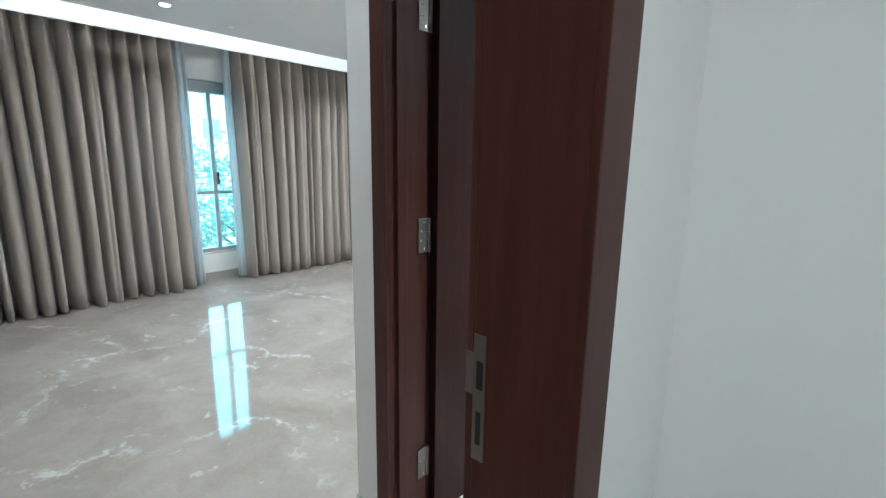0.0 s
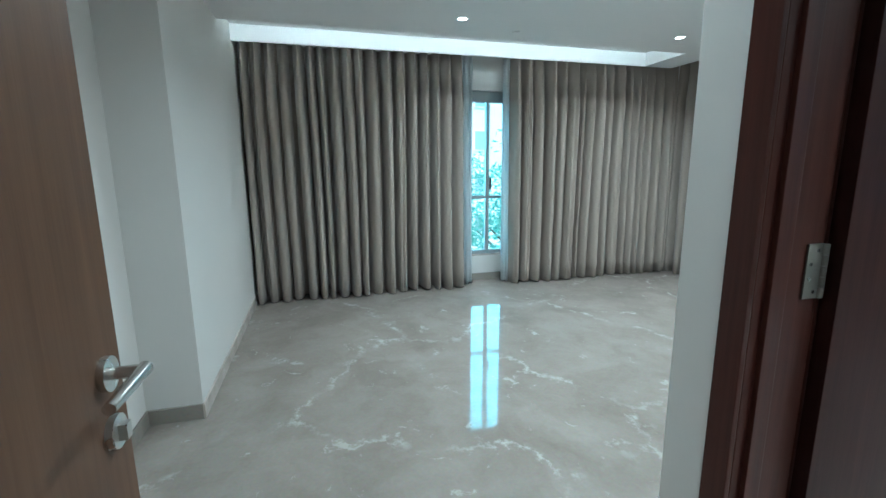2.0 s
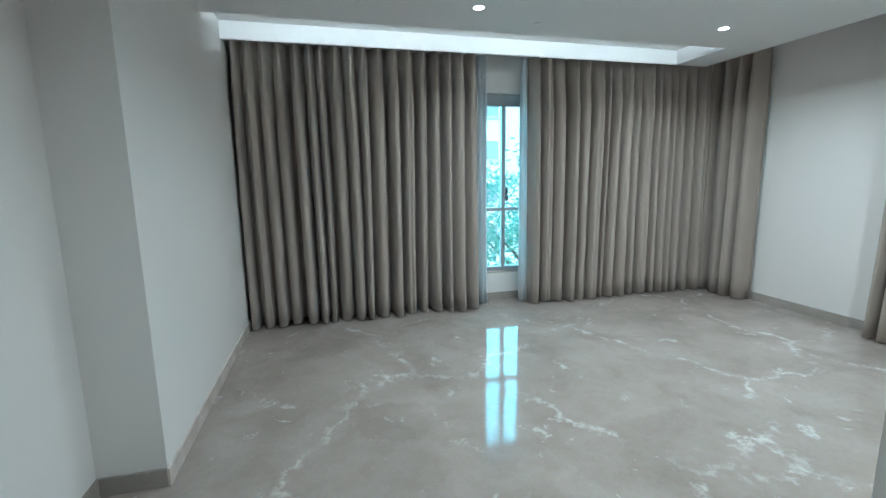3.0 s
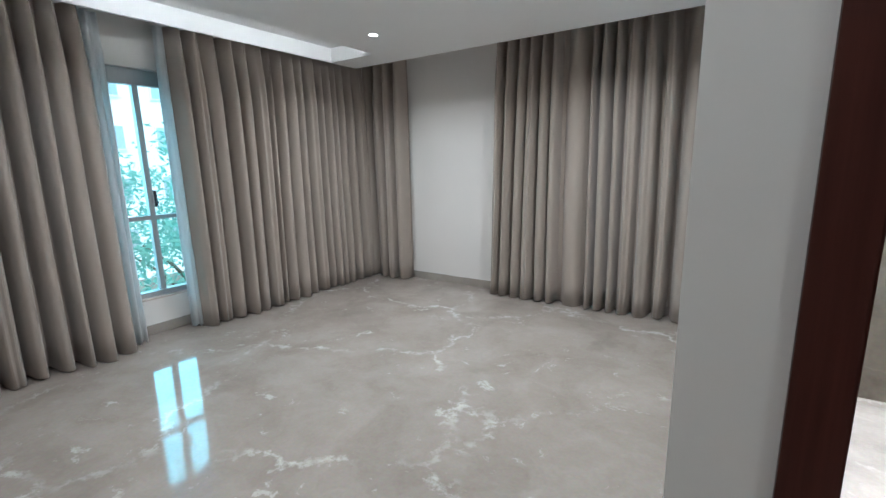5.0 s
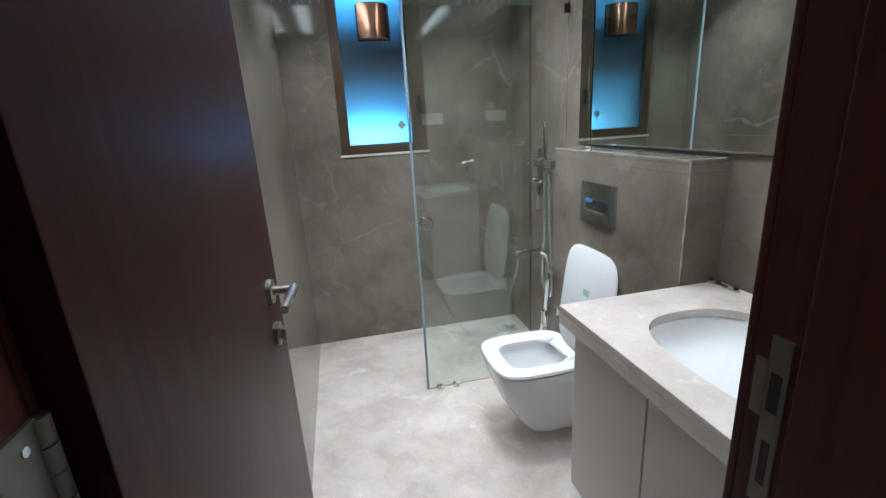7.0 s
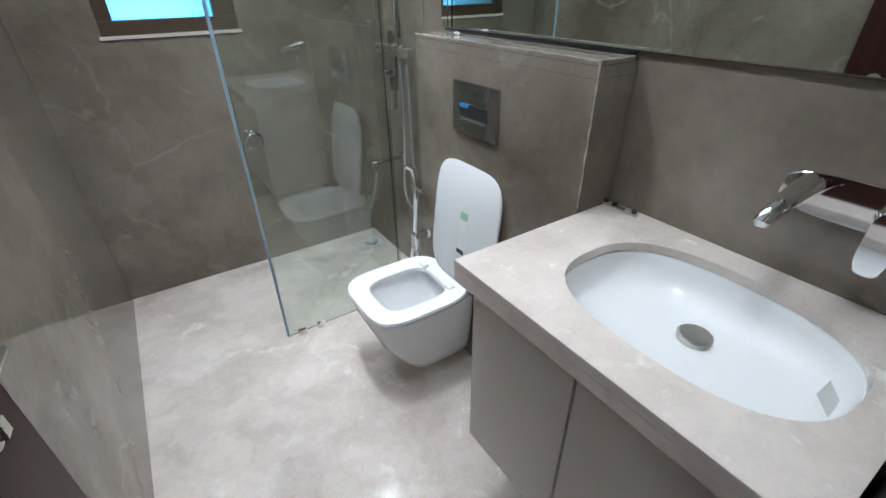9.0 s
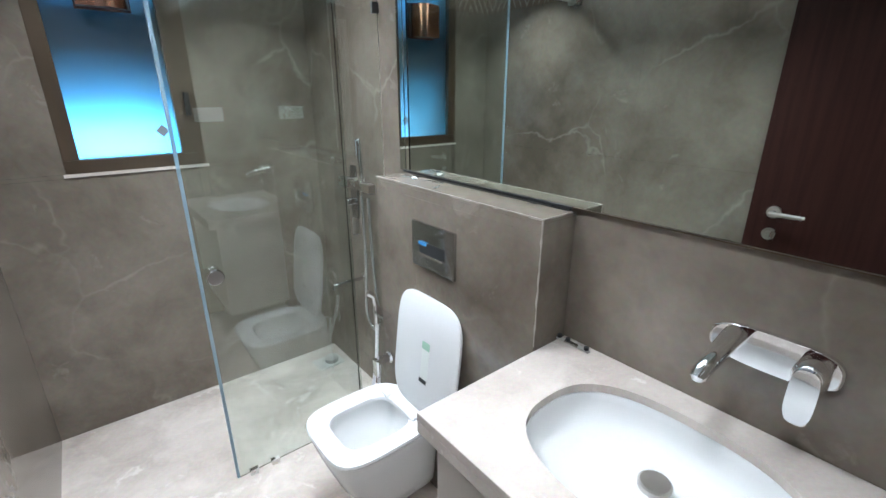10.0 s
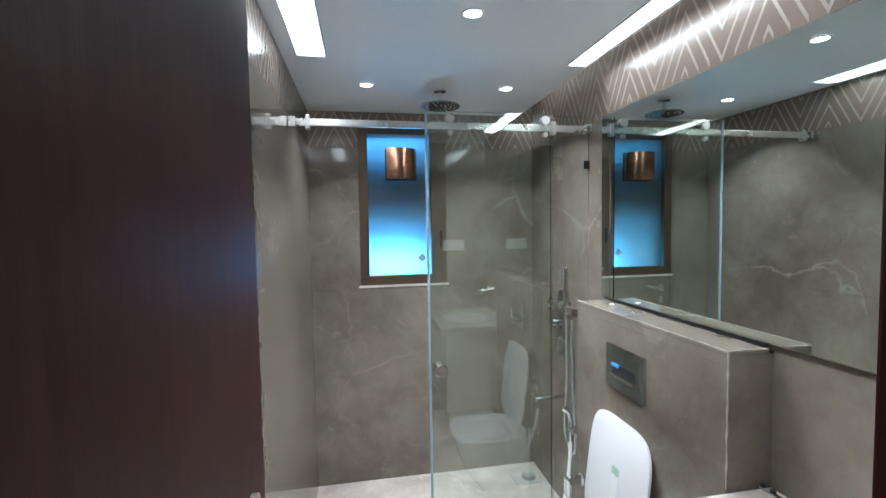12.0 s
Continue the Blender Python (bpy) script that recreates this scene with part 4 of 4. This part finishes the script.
part("plate", pb, CHROME, fc, smooth=True)
part("spout", tube(bmesh.new(), [(XM - 0.012, 1.738, 1.062), (XM - 0.05, 1.738, 1.060), (XM - 0.115, 1.738, 1.050), (XM - 0.168, 1.738, 1.040), (XM - 0.176, 1.738, 1.032), (XM - 0.177, 1.738, 1.026)], [0.023, 0.021, 0.018, 0.016, 0.014, 0.009], 24), CHROME, fc, smooth=True)
part("cartridge", tube(bmesh.new(), [(XM - 0.012, 1.604, 1.05), (XM - 0.05, 1.604, 1.05), (XM - 0.058, 1.604, 1.05)], [0.027, 0.027, 0.022], 28), CHROME, fc, smooth=True)
lv = bmesh.new()
loft(lv, [[(XM - d, y, z) for y, z in oval(1.604, 1.010, 0.024 * q, 0.060 * q, 3.2, 36)] for d, q in ((0.044, 0.92), (0.046, 1), (0.058, 1), (0.061, 0.94), (0.061, 0.90), (0.061, 0.5))], True, True)
part("lever", lv, CHROME, fc, "flat chrome lever", True)
rl = thing("loose_bracket", (0.70, 2.09, CZ), "small loose steel rail with black screws on the counter", "bracket")
part("rail", boxes((0.73, 0.742, 2.05, 2.155, CZ, CZ + 0.006), bevel=0.001), SATIN, rl)
for q in (2.06, 2.12, 2.148):
    part("screw", bar((0.736, q, CZ + 0.006), (0.736, q, CZ + 0.014), 0.007, 12), BLACK, rl)
tis = thing("plaster_crumb", (0.70, 2.80, ZC), "small crumpled white scrap on the cistern ledge", "scrap")
sc = bmesh.new()
bmesh.ops.create_icosphere(sc, subdivisions=2, radius=0.014)
for v in sc.verts:
    v.co *= 0.7 + 0.5 * noise.noise(v.co * 90)
    v.co.z *= 0.5
bmesh.ops.translate(sc, verts=sc.verts, vec=(0.70, 2.80, ZC + 0.006))
part("scrap", sc, SEATM, tis)
gl = thing("ledge_coping", (0.70, 2.45, ZC), "thin stone coping on the cistern ledge", "coping", kind="structure")
part("coping", boxes((XC - 0.0004, XM - 0.014, YC0 - 0.0004, YC1, ZC - 0.0115, ZC), bevel=0.0015), TILE, gl)



def chipped_edge(p, q, out_a, out_b, seed):
    """A thin ragged pale line of filler along a tile corner from p to q; out_a, out_b: the two face directions."""
    rnd = random.Random(seed)
    p, q, oa, ob = Vector(p), Vector(q), Vector(out_a), Vector(out_b)
    n = max(8, int((q - p).length / 0.018))
    rings = []
    for k in range(n + 1):
        c = p.lerp(q, k / n)
        wa, wb = 0.0015 + 0.004 * rnd.random() ** 2, 0.0015 + 0.004 * rnd.random() ** 2
        lift = (oa + ob) * 0.0009
        rings.append([c + lift, c + lift - ob * wb, c - (oa + ob) * 0.002, c + lift - oa * wa])
    return loft(bmesh.new(), rings, True, True)


part("corner_filler", chipped_edge((XC, YC0, 0.88), (XC, YC0, ZC - 0.004), (-1, 0, 0), (0, -1, 0), 4), FILLER, gl, "pale ragged filler along the tile corner")
part("corner_filler", chipped_edge((XC, YC0, ZC), (XC, YC1, ZC), (-1, 0, 0), (0, 0, 1), 5), FILLER, gl, "pale ragged filler along the ledge")
part("corner_filler", chipped_edge((XC, YC0, ZC), (XM - 0.015, YC0, ZC), (0, -1, 0), (0, 0, 1), 6), FILLER, gl, "pale ragged filler along the ledge")

# ---- switch beside the bathroom door ----
sw = thing("switch_plate", (0.48, YI, 1.40), "white plastic three-gang light switch on the tiled wall", "light switch")
part("plate", boxes((0.39, 0.57, YI - 0.001, YI + 0.008, 1.36, 1.45), bevel=0.002), WHITE, sw)
for k in range(3):
    sx = 0.407 + k * 0.050
    part("rocker", boxes((sx, sx + 0.046, YI + 0.006, YI + 0.011, 1.376, 1.434), bevel=0.0015), WHITE, sw)


# ---- outside ----
solid("ground", boxes((-400, 400, -400, 400, -6.2, -6.0)), GROUND, "ground far below the windows", "ground")


def tree(x, y, base, height, seed):
    rnd = random.Random(seed)
    tr = thing("tree", (x, y, base), "leafy green tree outside the window", "tree", "trees outside")
    top = base + height
    tk = tube(bmesh.new(), [(x, y, base), (x + 0.1, y, base + height * 0.35), (x - 0.1, y + 0.1, base + height * 0.7)], [0.18, 0.13, 0.06], 10)
    for k in range(7):
        a, h0 = rnd.uniform(0, math.tau), base + height * rnd.uniform(0.35, 0.65)
        tube(tk, [(x, y, h0), (x + math.cos(a) * 0.9, y + math.sin(a) * 0.9, h0 + 0.9), (x + math.cos(a) * 1.6, y + math.sin(a) * 1.6, h0 + 1.4)], [0.06, 0.035, 0.015], 6)
    part("trunk", tk, BARK, tr)
    verts, faces = [], []
    for c in range(64):
        a, r = rnd.uniform(0, math.tau), 1.9 * rnd.random() ** 0.6
        cz = base + height * rnd.uniform(0.45, 1.0)
        cx, cy = x + r * math.cos(a), y + r * math.sin(a)
        for _ in range(60):
            p = Vector((cx, cy, cz)) + Vector((rnd.gauss(0, 0.22), rnd.gauss(0, 0.22), rnd.gauss(0, 0.18)))
            d = Vector((rnd.gauss(0, 1), rnd.gauss(0, 1), rnd.gauss(0, 0.6))).normalized() * rnd.uniform(0.05, 0.1)
            s = d.orthogonal().normalized() * 0.028
            i = len(verts)
            verts += [p - d, p + s, p + d, p - s]
            faces.append((i, i + 1, i + 2, i + 3))
    data = bpy.data.meshes.new("crown")
    data.from_pydata(verts, [], faces)
    data.materials.append(LEAF)
    cr = new("crown", data)
    cr.parent = tr
    cr.matrix_parent_inverse = Matrix.Translation(-tr.location)


tree(-9.6, 3.9, -6.0, 7.3, 1)
tree(-10.2, 5.4, -6.0, 8.2, 2)
tree(-1.7, 9.2, -6.0, 7.2, 4)
# two added sheets that glow and light the rooms through the windows
solid("backdrop_west", boxes((-60.2, -60.0, -60, 60, -6, 40)), DISTANCE, "glowing backdrop added as daylight for the west windows", "backdrop")
solid("backdrop_north", boxes((-60, 60, 60.0, 60.2, -6, 40)), DISTANCE, "glowing backdrop added as daylight for the north windows", "backdrop")
house = thing("apartment_building", (-34, 9, -6), "pale apartment building far beyond the trees", "building")
part("wall", boxes((-40, -34, 5, 22, -6, 9)), CEIL, house)
for k in range(4):
    for j in range(5):
        wnd = part("window", boxes((-34.0, -33.9, 6 + j * 3.2, 7.4 + j * 3.2, -4 + k * 3.3, -2.4 + k * 3.3)), CEIL, house)
        part("pane", boxes((-33.9, -33.88, 6.1 + j * 3.2, 7.3 + j * 3.2, -3.9 + k * 3.3, -2.5 + k * 3.3)), GREYALU, wnd)


# ---- chevron band and wall tiles ----
def band(parent, axis, at, s, a0, a1, z0, z1):
    """Brown band tiles with pale chevron inlays on a wall."""
    d0, d1 = sorted((at, at + s * 0.012))
    rows = boxes((d0, d1, a0, a1, z0, z1)) if axis == 'x' else boxes((a0, a1, d0, d1, z0, z1))
    tile = part("band_tile", rows, CHEV, parent, "brown band with pale chevron lines")
    bm = bmesh.new()
    step, half, wdt, rise = 0.088, 0.15, 0.0085, 0.29

    def put(u, z):
        return (at - s * 0.0015, u, z) if axis == 'x' else (u, at - s * 0.0015, z)
    n = int((a1 - a0) / half) + 2
    for k in range(n):
        u0, u1 = a0 + k * half, a0 + (k + 1) * half
        up = k % 2 == 0
        for j in range(-6, 8):
            c = z0 + j * step
            zs, ze = (c, c + rise) if up else (c + rise, c)
            steps = 10
            for i in range(steps):
                f0, f1 = i / steps, (i + 1) / steps
                ua, ub = u0 + half * f0, min(u0 + half * f1, a1)
                if ua >= a1:
                    continue
                za, zb = zs + (ze - zs) * f0, zs + (ze - zs) * f1
                lo0, lo1, hi0, hi1 = max(za, z0), max(zb, z0), min(za + wdt * 2.2, z1), min(zb + wdt * 2.2, z1)
                if hi0 - lo0 < 0.002 or hi1 - lo1 < 0.002:
                    continue
                bm.faces.new([bm.verts.new(put(ua, lo0)), bm.verts.new(put(ub, lo1)), bm.verts.new(put(ub, hi1)), bm.verts.new(put(ua, hi0))])
    part("inlay", bm, INLAY, tile, "pale chevron inlay")


band(tile_wall["east"], 'x', XM, 1, YI, YC1, ZB, HB + 0.16)
band(tile_wall["east"], 'x', XS, 1, YC1, YB, ZB, HB + 0.16)
band(tile_wall["north"], 'y', YB, 1, XBL, BX0, ZB, HB)
band(tile_wall["north"], 'y', YB, 1, BX1, XS, ZB, HB + 0.16)
band(tile_wall["north"], 'y', YB, 1, BX0, BX1, BZ1, HB)
band(tile_wall["west"], 'x', XBL, -1, YI, YB, ZB, HB)


def tiles(parent, axis, at, s, a0, a1, z0, z1, holes=(), w=1.2, h=1.2, start=0.0):
    """Large wall tiles with fine joints; s is the side that the wall's body lies on."""
    gap = 0.0003
    us = [a0] + [u for u in [start + k * w for k in range(-6, 12)] if a0 + 0.05 < u < a1 - 0.05] + [a1]
    zs = [z0] + [z for z in [k * h for k in range(1, 6)] if z0 + 0.05 < z < z1 - 0.02] + [z1]
    for hu0, hu1, hz0, hz1 in holes:
        us += [hu0, hu1]
        zs += [hz0, hz1]
    us, zs = sorted(set(us)), sorted(set(zs))
    d0, d1 = sorted((at, at + s * 0.012))
    for u0, u1 in zip(us, us[1:]):
        for w0, w1 in zip(zs, zs[1:]):
            if any(hu0 - 1e-6 <= u0 and u1 <= hu1 + 1e-6 and hz0 - 1e-6 <= w0 and w1 <= hz1 + 1e-6 for hu0, hu1, hz0, hz1 in holes):
                continue
            r = (d0, d1, u0 + gap, u1 - gap, w0 + gap, w1 - gap) if axis == 'x' else (u0 + gap, u1 - gap, d0, d1, w0 + gap, w1 - gap)
            part("tile", boxes(r), TILE, parent)


tiles(tile_wall["north"], 'y', YB, 1, XBL, XS, 0.004, ZB, [(BX0, BX1, BZ0, ZB)], h=0.36 + 0.84, start=5)
tiles(tile_wall["east"], 'x', XM, 1, YI, YC0, 0.004, ZB, h=3.0, start=5.0)
tiles(tile_wall["east"], 'x', XM, 1, YC0, YC1, ZC, ZB, start=0.9)
tiles(tile_wall["east"], 'x', XS, 1, YC1, YB, 0.004, ZB, start=0.9)
tiles(tile_wall["west"], 'x', XBL, -1, YI, YB, 0.004, ZB, start=0.35)
tiles(tile_wall["cistern"], 'x', XC, 1, YC0, YC1, 0.004, ZC - 0.012, start=0.3)
tiles(tile_wall["cistern"], 'y', YC0, 1, XC, XM, 0.004, ZC - 0.012, start=5)
tiles(tile_wall["cistern"], 'y', YC1, -1, XC, XS, 0.004, ZC - 0.012, start=5)
tiles(south_tiles, 'y', YI, -1, XL + 0.045, XM, 0.004, HB, start=5)
